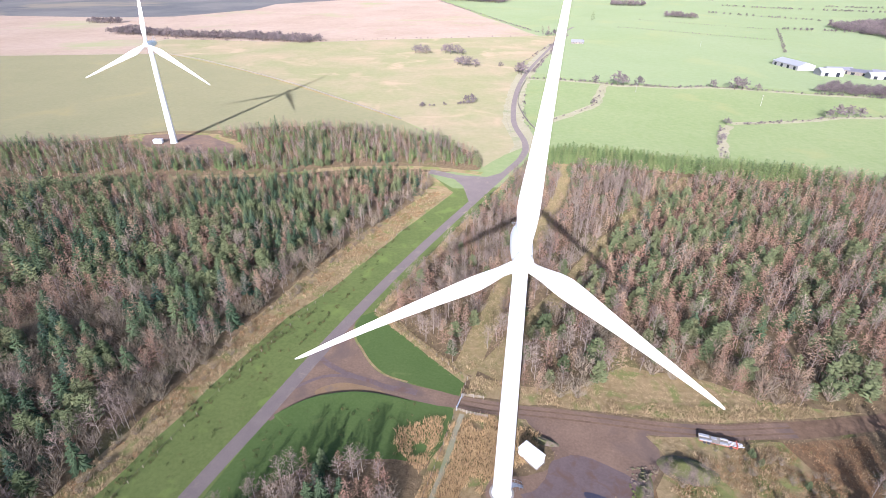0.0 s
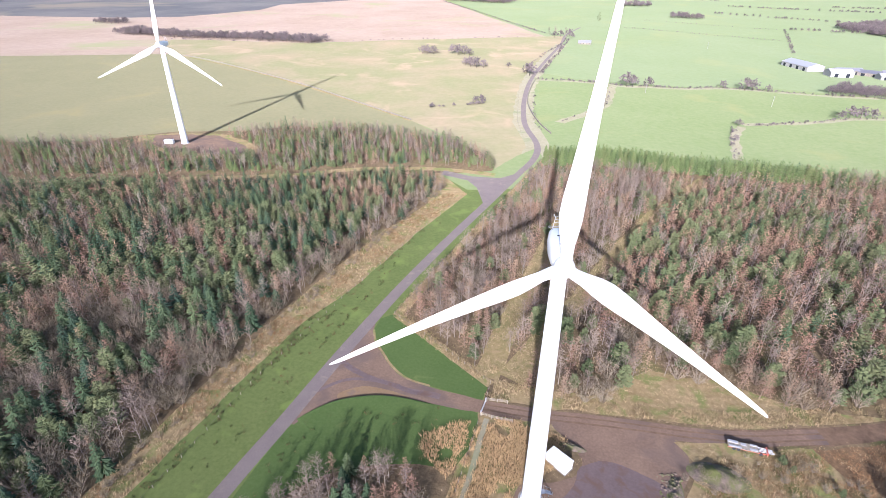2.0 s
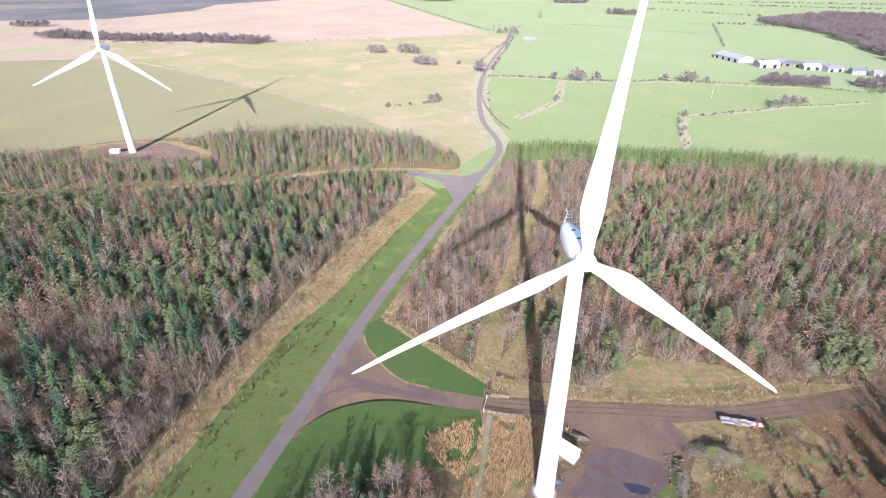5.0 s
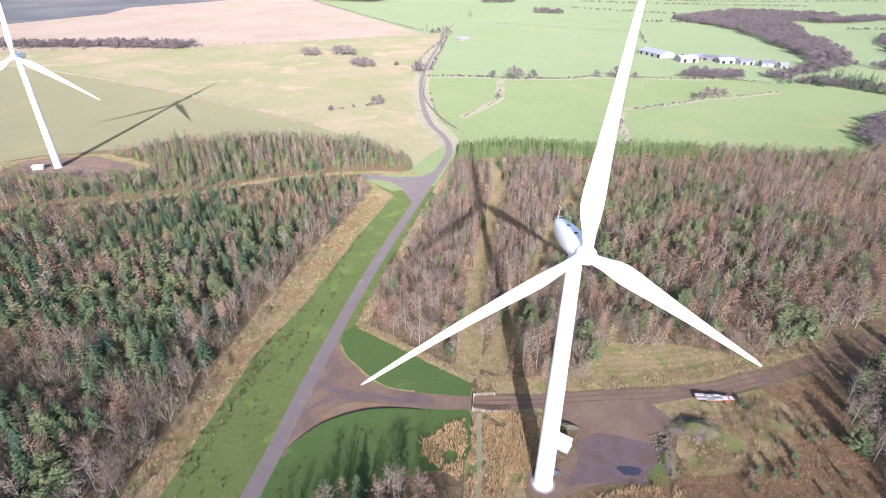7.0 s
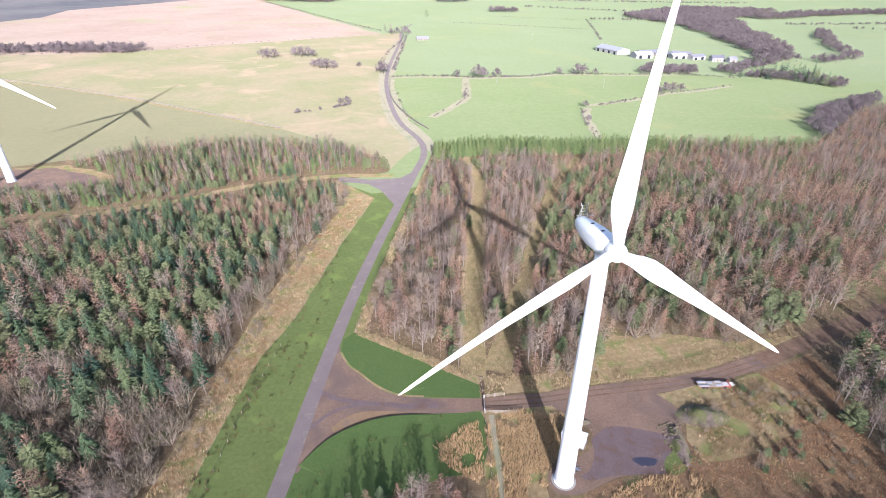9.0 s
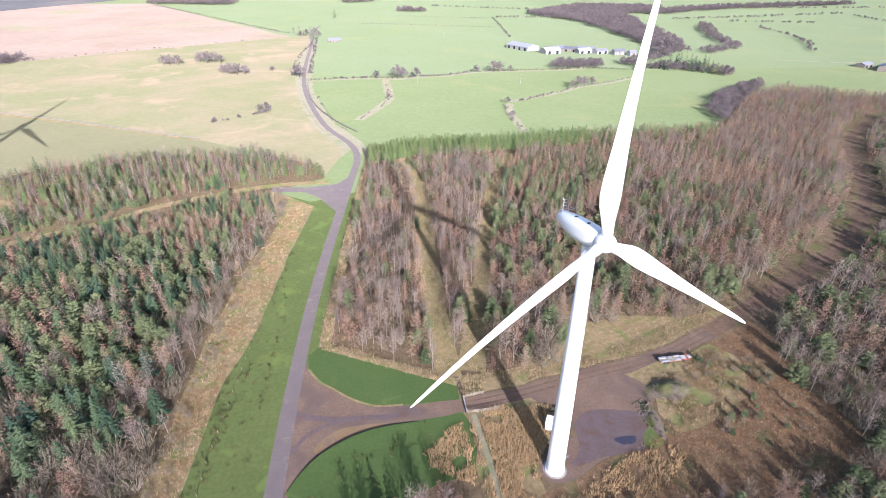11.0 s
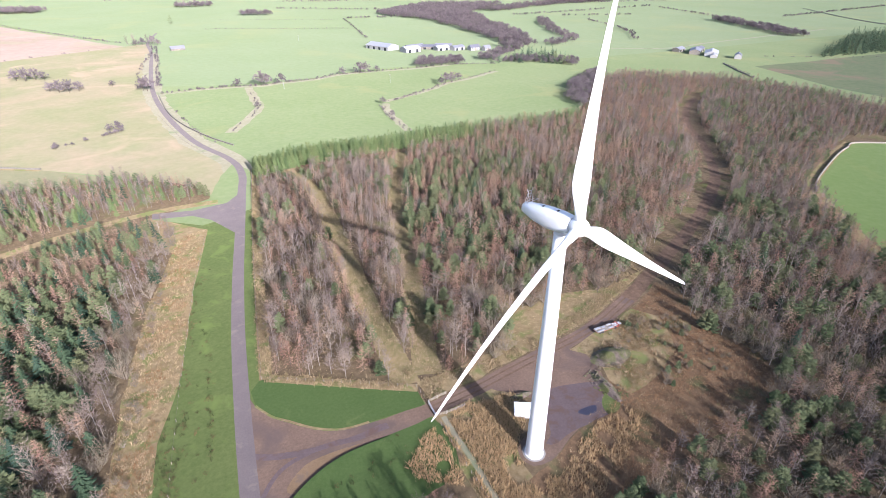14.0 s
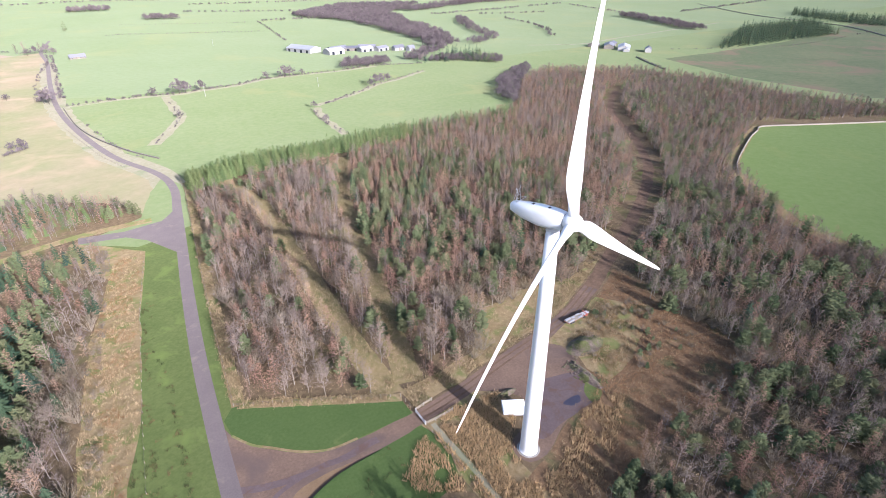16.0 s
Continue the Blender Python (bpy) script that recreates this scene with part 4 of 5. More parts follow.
plant("bare", ragged(ribbon([(690, 1330), (1000, 1480), (1500, 1560)], 60), 25, 22), 11, 0, (), 2.6)
plant("bare", ragged(ribbon([(470, 700), (560, 760), (610, 900), (720, 1100)], 26), 15, 9), 9, 0, (), 1.9, 0.3)
plant("bare", ragged(ribbon([(300, 590), (345, 640), (390, 665)], 26), 12, 8), 7.5, 0, (), 1.7, 0.2)
plant("near", [(374, 162), (440, 126), (500, 96), (530, 118), (505, 200), (522, 284)], 4.6, 28, (), 1.0)
plant("near", [(386, 306), (500, 376), (520, 288)], 4.6, 28, (), 1.0)

for k in range(70):
    y = tree_rng.uniform(-40, 165)
    x = -92.5 + 0.0015 * max(0, y) ** 1.75 / 1.6 + tree_rng.uniform(-1.5, 3.5)
    TREES.append(("scrub", x, y, tree_rng.uniform(0, 6.28), tree_rng.uniform(0.22, 0.5)))
for k in range(60):
    x, y = tree_rng.uniform(44, 74), tree_rng.uniform(2, 32)
    if inside(WOOD_NEAR, np.array([x]), np.array([y]))[0] or not away(np.array([x]), np.array([y]), TRACK, 9)[0]:
        continue
    TREES.append(("scrub" if tree_rng.random() < 0.8 else "pine", x, y, tree_rng.uniform(0, 6.28), tree_rng.uniform(0.18, 0.38)))

ALONE = 240


def build_trees():
    for kind, (_, name, leaf, bark, label, category) in KINDS.items():
        mine = sorted((t for t in TREES if t[0] == kind), key=lambda t: rank(t[1], t[2]))
        mats = [MAT[bark], MAT[leaf]]
        first = []
        for i, (v, m) in enumerate(TEMPLATE[kind, 0]):
            top = new(name)
            tagged(top, label, category, "plantation trees")
            c = np.repeat(m, 3)
            trunk = new("trunk", soup("trunk", v[c == 0], np.zeros((c == 0).sum() // 3), [MAT[bark]]))
            crown = new("crown", soup("crown", v[c == 1], np.zeros((c == 1).sum() // 3), [MAT[leaf]]))
            trunk.parent = crown.parent = top
            first.append(top)
        for i, (_, x, y, turn, size) in enumerate(mine[:ALONE]):
            m = Matrix.LocRotScale((x, y, land(x, y)), Euler((0, 0, turn)), None)
            t = first[i] if i < VARIANTS else copy_thing(first[i % VARIANTS], m)
            t.matrix_basis = m @ Matrix.Diagonal((size, size, size, 1))
        rest = mine[ALONE:]
        vs, ms, tones = [], [], []
        groups = {}
        for i, (_, x, y, turn, size) in enumerate(rest):
            d = rank(x, y)
            groups.setdefault((0 if d < 140 else 1 if d < 260 else 2 if d < 400 else 3, i % VARIANTS), []).append((x, y, land(x, y), turn, size))
        for (lod, i), g in groups.items():
            v, m = TEMPLATE[kind, lod][i]
            a = np.array(g)
            c, s = np.cos(a[:, 3])[:, None], np.sin(a[:, 3])[:, None]
            k = a[:, 4][:, None]
            w = np.stack([a[:, 0:1] + k * (c * v[:, 0] - s * v[:, 1]), a[:, 1:2] + k * (s * v[:, 0] + c * v[:, 1]), a[:, 2:3] + k * v[:, 2]], 2)
            vs.append(w.reshape(-1, 3))
            ms.append(np.tile(m, len(g)))
            tones.append(np.repeat(np_rng.random(len(g)), len(v)))
        if vs:
            ob = new(kind + "_plantation", soup(kind + "_plantation", np.concatenate(vs), np.concatenate(ms), mats, np.concatenate(tones)))
            tagged(ob, label.split(" among")[0] + " trees filling the plantation", "trees", kind="stuff")


build_trees()

# ---- grasses, reeds and rushes ----
def tuft_field(name, kind_mat, points, height, spread, blades, label, category, lean_most=0.9):
    """Clumps of leaning blades at the given plan points, one sheet of growth."""
    rnd = np.random.default_rng(len(points))
    n = len(points)
    p = np.repeat(np.array(points), blades, 0)
    k = len(p)
    az, lean = rnd.uniform(0, 6.283, k), rnd.uniform(0.1, lean_most, k)
    h = height * rnd.uniform(0.6, 1.2, k) * np.repeat(rnd.uniform(0.6, 1.25, n), blades)
    bx, by = p[:, 0] + rnd.normal(0, spread, k), p[:, 1] + rnd.normal(0, spread, k)
    bz = np.array([land(x, y) for x, y in zip(bx, by)]) - 0.03
    w = 0.062 * h + 0.02
    sx, sy = -np.sin(az) * w, np.cos(az) * w
    tip = np.stack([bx + np.cos(az) * lean * h, by + np.sin(az) * lean * h, bz + h], 1)
    v = np.stack([np.stack([bx - sx, by - sy, bz], 1), np.stack([bx + sx, by + sy, bz], 1), tip], 1).reshape(-1, 3)
    ob = new(name, soup(name, v, np.zeros(k), [MAT[kind_mat]], np.repeat(np.repeat(rnd.random(n), blades), 3)))
    return tagged(ob, label, category, kind="stuff")


def spots(poly, step, thin=0.0, clear=(), scale=0.2, bias=0.0):
    px, py = scatter(poly, step, np_rng, 0.5)
    ok = np_rng.random(len(px)) >= thin
    for line, width in clear:
        ok &= away(px, py, line, width)
    return [(x, y) for x, y in zip(px[ok], py[ok]) if noise.noise((x * scale, y * scale, 4.4)) > bias - 0.3]


STRIP_W = [(-94, -60), (-94, 55), (-90, 105), (-79, 165), (-69, 166), (-75, 118), (-80, 60), (-84.6, 40), (-85.5, 13), (-86.5, -60)]
ROADS = [(ROAD, 5.0), (TRACK, 6.5)]
dead = spots(STRIP_W, 1.05, 0.1, (), 0.3, 0.1) + spots(ribbon([(-56.5, 52.5), (-53.5, 91), (-48.5, 150), (-42, 215)], 4), 0.9) + spots(ribbon([(-56, 52.8), (-37, 42.2), (-18, 32)], 3.2), 0.8)
dead += spots([(-20, 40), (0, 33), (16, 36), (45, 43), (85, 62), (83, 55), (44, 37), (15, 31.5), (-2, 28), (-18, 26)], 0.9, 0, ROADS)
dead += spots([(38, 24), (46, 30), (62, 36), (66, 29), (59, 16), (47, 9), (37, 7), (34, 12)], 1.0, 0.25, ROADS)
# brash raked into rows between the track and the wood
brash = []
for row in range(7):
    line = beside(TRACK[1:6], 3.6 + 2.4 * row)
    for a, b in zip(line, line[1:]):
        n = max(1, int((b - a).length / 0.5))
        for j in range(n):
            p = a.lerp(b, j / n)
            if 8 < p.x < 60 and p.y < 34 + 1.2 * max(0, p.x - 8) and p.y < 53 and tree_rng.random() < 0.8:
                brash.append((p.x + tree_rng.uniform(-0.4, 0.4), p.y + tree_rng.uniform(-0.3, 0.3)))
tuft_field("raked_brash", "tuft", brash, 0.3, 0.3, 12, "pale raked brash and dead grass in rows beside the track", "brash", 3.0)
tuft_field("dead_grass", "tuft", dead, 0.7, 0.36, 15, "straw-coloured dead grass in clumps along wood edges and verge", "grass")
reed = spots([(-17.4, -24), (-17.2, 19), (-4, 21.5), (5, 19), (8, 14.5), (2, 8), (-2.5, 4), (-4.5, 0), (-3.5, -5), (2, -9), (0, -24)], 0.5, 0, ROADS + [([(-15.6, 19), (-15, 8), (-14.6, -4), (-14.2, -24)], 1.8)])
reed += spots([(-31, 7), (-24, 14), (-18.6, 17.5), (-18.6, -2), (-27, 3)], 0.6, 0.1)
reed += spots([(10, -3), (20, 1), (29, 3), (34, 0), (24, -8), (4, -18), (2, -9)], 0.6, 0.3)
tuft_field("reed_bed", "reed", reed, 0.9, 0.32, 12, "russet dead reeds and bracken round the turbine pad", "reeds")
fern = spots([(46, 29), (62, 36), (83, 46), (85, 36), (76, 20), (83, 6), (75, -10), (60, -16), (46, -13), (26, -15), (9, -22), (2, -12), (14, -3), (30, 6), (37, 14), (40, 24)], 1.0, 0.1, ROADS)
tuft_field("bracken_bed", "fern", fern, 0.42, 0.55, 16, "dark brown collapsed bracken in the clearing beside the pad", "bracken", 2.0)
tuft_field("verge_bracken", "fern", spots(STRIP_W, 1.1, 0.2, (), 0.14, 0.32), 0.6, 0.4, 14, "brown dead bracken among the straw along the wood edge", "bracken", 1.4)
rush = spots([(-87, -60), (-85.5, 13), (-84.5, 40), (-79, 60), (-74, 118), (-72.6, 118), (-76.5, 60), (-80, 13), (-82, -60)], 1.2, 0.3, (), 0.25, 0.12)
rush += spots([(-73.5, -10), (-72.5, 40), (-71, 75), (-70, 75), (-71, 40), (-72, -10)], 1.2, 0.5, (), 0.12, 0.25)
rush += spots([(-80, -60), (-78, 60), (-72, 130), (-68, 130), (-71, 60), (-72, -60)], 2.6, 0.6)
rush += spots(LAWN_S, 2.2, 0.7)
tuft_field("rushes", "rush", rush, 0.6, 0.32, 15, "dark green and brown rush tussocks dotting the mown verge", "rushes")
low = spots(FLOOR_EAST[:8] + [(100, 80), (40, 120), (-50, 120)], 1.7, 0.2, ROADS + [(RIDE_A, 3)])
pad_xy = inside(PAD, np.array([p[0] for p in low]), np.array([p[1] for p in low]))
low = [p for p, on in zip(low, pad_xy) if not on]
low += spots(ribbon(RIDE_A, 8), 1.2) + spots(ribbon(RIDE_B, 8), 1.2)
tuft_field("undergrowth", "tuft", low, 0.5, 0.6, 9, "pale dead grass and bramble between the trees", "undergrowth")

# ---- hedgerow bushes and single trees out in the fields ----
FIRST_BUSH = {}


def lone(kind, x, y, size, name, label, category, group):
    if (kind, name) not in FIRST_BUSH:
        v, m = TEMPLATE[kind, 0 if name in ("low_bush", "young_pine") else 3][2]
        c = np.repeat(m, 3)
        top = new(name)
        for nm, k, mat in (("trunk", 0, KINDS[kind][3]), ("crown", 1, KINDS[kind][2])):
            o = new(nm, soup(nm, v[c == k], np.zeros((c == k).sum() // 3), [MAT[mat]]))
            o.parent = top
        tagged(top, label, category, group)
        FIRST_BUSH[kind, name] = top
        t = top
    else:
        t = copy_thing(FIRST_BUSH[kind, name], Matrix())
    t.matrix_basis = Matrix.LocRotScale((x, y, land(x, y)), Euler((0, 0, x * 1.7 + y)), (size, size, size))
    return t


for x, y, s in ((-110, 527, 2.4), (-114, 532, 2.0), (-274, 630, 2.1), (-266, 634, 2.0), (-283, 636, 1.8), (-233, 641, 2.4), (-225, 646, 2.2), (-243, 648, 2.1), (-216, 640, 1.7), (-189, 558, 2.0), (-180, 554, 2.2),
                (-172, 556, 1.7), (-198, 566, 1.6), (-144, 568, 1.1), (-122, 376, 1.3), (-128, 378, 1.0), (-5, 503, 2.4), (1, 506, 1.9), (16, 512, 1.7), (-27, 508, 1.4), (110, 547, 2.2), (117, 549, 2.0), (89, 546, 1.4),
                (132, 553, 1.2), (180, 459, 1.9), (190, 466, 1.7), (172, 452, 1.3), (200, 470, 1.5), (-19, 405, 1.0), (78, 336, 0.9), (86, 386, 1.0), (-134, 899, 1.8), (-120, 905, 2.1), (-112, 880, 1.6), (-142, 885, 1.7)):
    lone("thorn", x, y, s * 1.25, "hedgerow_bush", "bare rounded thorn bush standing in a field hedge", "bush", "field bushes")
lone("pine", -98, 1189, 1.9, "field_tree", "single dark tree alone in a green field", "tree", "field trees")
for x, y, s in ((-155, 905, 1.5), (-146, 912, 1.7), (-128, 915, 1.4)):
    lone("birch", x, y, s, "roadside_tree", "bare tree beside the lane by the cottage", "tree", "lane trees")


def hedge(points, width, step, size, thin):
    px, py = scatter(ribbon(points, width), step, np_rng, 0.5)
    return [(x, y, size * tree_rng.uniform(0.5, 1.3)) for x, y in zip(px, py) if tree_rng.random() > thin]


HEDGE = hedge([(-99, 505), (-62, 511), (-27, 508), (-5, 503), (16, 512), (53, 523), (89, 546), (149, 556), (179, 559), (235, 572), (300, 560)], 5, 2.6, 0.5, 0.45)
HEDGE += hedge([(90, 393), (105, 397), (144, 427), (182, 459), (216, 476), (271, 513)], 5, 2.8, 0.4, 0.6)
HEDGE += hedge([(82, 378), (76, 330), (75, 290)], 4, 2.6, 0.35, 0.4) + hedge([(-18, 500), (-18, 429), (-19, 401), (-36, 359), (-46, 335)], 4, 2.8, 0.3, 0.65)
HEDGE += hedge([(-165, 338), (-150, 348), (-134, 360), (-120, 372)], 3, 2.8, 0.75, 0.35)
HEDGE += hedge([(-597, 1590), (-349, 1210), (-182, 951), (-140, 905)], 6, 4.0, 0.6, 0.5)
HEDGE += hedge([(-48, 1067), (223, 1032)], 3, 3.5, 0.42, 0.2) + hedge([(-16, 1232), (253, 1214)], 3, 4, 0.42, 0.2) + hedge([(263, 1226), (230, 983), (215, 880)], 5, 4, 0.55, 0.3)
HEDGE += hedge([(-100, 545), (-104, 640), (-110, 760), (-114, 860)], 5, 3.2, 0.55, 0.45) + hedge([(-84, 425), (-66, 338), (-52, 296)], 3, 2.6, 0.35, 0.6)
HEDGE += hedge([(-720, 628), (-491, 676), (-374, 758), (-200, 860)], 5, 4.5, 0.5, 0.6) + hedge([(590, 456), (534, 365)], 5, 3.5, 0.45, 0.2)
HEDGE += hedge([(-122, 900), (-118, 800), (-124, 640), (-118, 540)], 4, 3.2, 0.5, 0.6) + hedge([(700, 480), (900, 400), (1250, 420)], 5, 5, 0.4, 0.4)


def build_hedges():
    vs, ms, tn = [], [], []
    for i, (x, y, s) in enumerate(HEDGE):
        v, m = TEMPLATE["thorn", 3][i % VARIANTS]
        a = i * 1.3
        ca, sa = math.cos(a), math.sin(a)
        vs.append(np.stack([x + s * (ca * v[:, 0] - sa * v[:, 1]), y + s * (sa * v[:, 0] + ca * v[:, 1]), land(x, y) + s * v[:, 2]], 1))
        ms.append(m)
        tn.append(np.full(len(v), (i * 0.37) % 1))
    ob = new("hedgerow", soup("hedgerow", np.concatenate(vs), np.concatenate(ms), [MAT["bark"], MAT["thorn"]], np.concatenate(tn)))
    tagged(ob, "low bare thorn hedges between the fields", "hedge", kind="stuff")


build_hedges()

# ---- walls, fences and the gate ----
MAT["stone"] = plain("weathered_field_stone", (0.23, 0.205, 0.17), 0.95, 0, 0.35, 0.9)
MAT["wood_grey"] = plain("weathered_fence_wood", (0.30, 0.26, 0.21), 0.9, 0, 0.3, 2)
MAT["wire"] = plain("rusty_wire", (0.12, 0.10, 0.09), 0.6, 0.6)
MAT["gate_steel"] = plain("galvanised_gate", (0.62, 0.63, 0.64), 0.4, 0.4, 0.1)


def stone_wall(points, label, h=1.15, n=6):
    line = smooth(points, n)
    bm = bmesh.new()
    secs = []
    for i, p in enumerate(line):
        d = (line[min(i + 1, len(line) - 1)] - line[max(i - 1, 0)]).normalized()
        q = Vector((-d.y, d.x, 0))
        b = Vector((p.x, p.y, land(p.x, p.y) - 0.1))
        hh = h * (1 + 0.12 * noise.noise((p.x * 0.2, p.y * 0.2, 0)))
        secs.append([b + q * 0.38, b + q * 0.26 + Vector((0, 0, hh)), b - q * 0.26 + Vector((0, 0, hh)), b - q * 0.38])
    rings(bm, secs)
    return tagged(new("stone_wall", finish("stone_wall", bm, MAT["stone"])), label, "wall")


WALL_LABEL = "low weathered dry-stone wall along a field edge"
stone_wall([(-157, 299.5), (-248, 352.5), (-306, 386), (-414, 437.5), (-521, 484), (-598, 506.5)], WALL_LABEL, 1.0)
stone_wall([(346, 140), (362, 145), (394, 131), (440, 110), (505, 82)], WALL_LABEL)
stone_wall([(238, 90), (262, 105), (320, 131), (346, 140)], WALL_LABEL)
stone_wall([(-47, 300), (-62, 330), (-80, 380), (-91, 430), (-99, 500)], WALL_LABEL, 1.1)
stone_wall([(1576, 1043), (1373, 741), (1288, 506), (1152, 363)], WALL_LABEL, 1.6)
stone_wall([(590, 456), (560, 410), (534, 365)], WALL_LABEL, 1.3)


def fence(points, gap, label, rails=2, h=1.15):
    line = [Vector(p) for p in points]
    top = new("fence")
    tagged(top, label, "fence")
    post = finish("post", rod(bmesh.new(), (0, 0, -0.2), (0, 0, h), 0.075, 6, 0.06), MAT["wood_grey"])
    for a, b in zip(line, line[1:]):
        n = max(1, round((b - a).length / gap))
        for j in range(n):
            p = a.lerp(b, j / n)
            o = new("post", post)
            o.parent = top
            o.location = (p.x, p.y, land(p.x, p.y))
        for r in range(rails):
            z = h * (0.92 - 0.38 * r)
            w = part("wire", rod(bmesh.new(), (a.x, a.y, land(a.x, a.y) + z), (b.x, b.y, land(b.x, b.y) + z), 0.022, 4), MAT["wire"], top)
    return top


FENCE_LABEL = "post-and-wire fence with weathered wooden posts"
fence([(-57.6, 53), (-37, 42.2), (-18.2, 32), (-17.6, 25.2)], 2.6, FENCE_LABEL)
fence([(-57.6, 53.2), (-55, 91), (-50, 150), (-44, 215), (-41, 243)], 3.4, FENCE_LABEL)
fence([(-17.5, 19.6), (-16.9, 8), (-16.4, -4), (-16, -24)], 2.6, FENCE_LABEL)
fence([(-81.4, -40), (-82, 13), (-79, 60), (-74.3, 118), (-69, 160)], 4.5, FENCE_LABEL, 1, 1.0)
fence([(240, 89), (226, 71), (201, 42), (192, 24), (190, -3), (190, -40)], 4.0, FENCE_LABEL)
fence([(-98, 420), (-78, 326), (-66, 290)], 4.5, FENCE_LABEL)


def field_gate(x, y, yaw, w):
    top = new("field_gate")
    top.matrix_world = pose(x, y, land(x, y), 0, 0, yaw)
    tagged(top, "shut galvanised steel field gate across the track", "gate")
    for px in (0, w):
        part("gatepost", box(bmesh.new(), px - 0.11, -0.11, -0.2, px + 0.11, 0.11, 1.45, 0.02), MAT["gate_steel"], top)
    bm = bmesh.new()
    for px in (0.2, w - 0.2):
        rod(bm, (px, 0, 0.15), (px, 0, 1.25), 0.05)
    rod(bm, (0.2, 0, 0.15), (w - 0.2, 0, 1.25), 0.035)
    part("gate_frame", bm, MAT["gate_steel"], top)
    for z in (0.2, 0.4, 0.6, 0.82, 1.04, 1.25):
        part("bar", rod(bmesh.new(), (0.2, 0, z), (w - 0.2, 0, z), 0.035), MAT["gate_steel"], top)


field_gate(-17.5, 20.0, 90, 4.8)


def rail_wing(points, label):
    top = new("rail_fence")
    tagged(top, label, "fence")
    line = [Vector(p) for p in points]
    for i, p in enumerate(line):
        part("post", box(bmesh.new(), p.x - 0.08, p.y - 0.08, -0.2, p.x + 0.08, p.y + 0.08, 1.25, 0.015), MAT["wood_grey"], top)
        if i:
            q = line[i - 1]
            for z in (0.45, 0.8, 1.12):
                part("rail", rod(bmesh.new(), (q.x, q.y, z), (p.x, p.y, z), 0.06, 5), MAT["wood_grey"], top)


rail_wing([(-17.3, 19.8), (-14.5, 19.7), (-11.7, 19.8), (-9, 20.1)], "weathered wooden rail fence flanking the gate")
rail_wing([(-17.3, 25.2), (-14.5, 25.8), (-11.8, 26.2)], "weathered wooden rail fence flanking the gate")

# turf bank on the south side of the junction


def turf_bank(points, h, run):
    line = smooth(points, 5)
    bm = bmesh.new()
    secs = []
    for i, p in enumerate(line):
        d = (line[min(i + 1, len(line) - 1)] - line[max(i - 1, 0)]).normalized()
        q = Vector((d.y, -d.x, 0))
        s = math.sin(math.pi * min(1, max(0, i / (len(line) - 1)))) ** 0.5
        b = Vector((p.x, p.y, land(p.x, p.y) - 0.05))
        secs.append([b, b + q * 0.25 + Vector((0, 0, h * s + 0.06)), b + q * 0.9 + Vector((0, 0, h * s + 0.08)), b + q * run + Vector((0, 0, 0.04))])
    rings(bm, secs)
    return tagged(new("turf_bank", finish("turf_bank", bm, MAT["lawn"])), "low grassy bank edging the dirt junction", "bank", kind="structure")


turf_bank([(-62.5, 2), (-60, 6.2), (-56, 11), (-50, 15), (-44, 17.4), (-38, 18.5), (-30, 19.1)], 0.5, 6.5)

# ---- round the turbine ----
MAT["kiosk"] = plain("white_kiosk_panels", (0.78, 0.79, 0.80), 0.45, 0, 0.05, 0.6)


def kiosk(x, y, yaw, base, name="transformer_kiosk"):
    top = new(name)
    top.matrix_world = pose(x, y, base, 0, 0, yaw)
    tagged(top, "white flat-roofed transformer kiosk beside the turbine tower", "kiosk")
    part("plinth", box(bmesh.new(), -3.05, -1.65, -0.2, 3.05, 1.65, 0.15, 0.03), MAT["concrete"], top)
    part("body", box(bmesh.new(), -2.85, -1.45, 0.15, 2.85, 1.45, 2.45, 0.03), MAT["kiosk"], top)
    part("roof", box(bmesh.new(), -3.0, -1.6, 2.45, 3.0, 1.6, 2.65, 0.06), MAT["kiosk"], top)
    for px in (-1.4, 0.0, 1.4):
        d = part("door", box(bmesh.new(), px - 0.62, -1.5, 0.25, px + 0.62, -1.453, 2.3, 0.01), MAT["kiosk"], top)
        part("handle", box(bmesh.new(), px + 0.42, -1.54, 1.1, px + 0.48, -1.502, 1.35), MAT["dark_gap"], d, "dark door handle")
        for z in (0.5, 0.62, 0.74):
            part("louvre", box(bmesh.new(), px - 0.4, -1.53, z, px + 0.4, -1.502, z + 0.06), MAT["grey_metal"], d)


kiosk(4.4, 11.4, -28, 0)
kiosk(-283, 182, 20, land(-283, 182))


def foundation(x, y, z):
    bm = bmesh.new()
    rings(bm, [circle(2.8, -0.3, 36), circle(2.8, 0.02, 36), circle(2.7, 0.06, 36), circle(2.36, 0.06, 36)], False)
    ob = new("foundation_ring", finish("foundation_ring", bm, MAT["concrete"]))
    ob.location = (x, y, z)
    tagged(ob, "concrete foundation ring round the tower foot", "foundation")


foundation(0, 0, 0)
foundation(-274, 186.4, land(-274, 186.4))


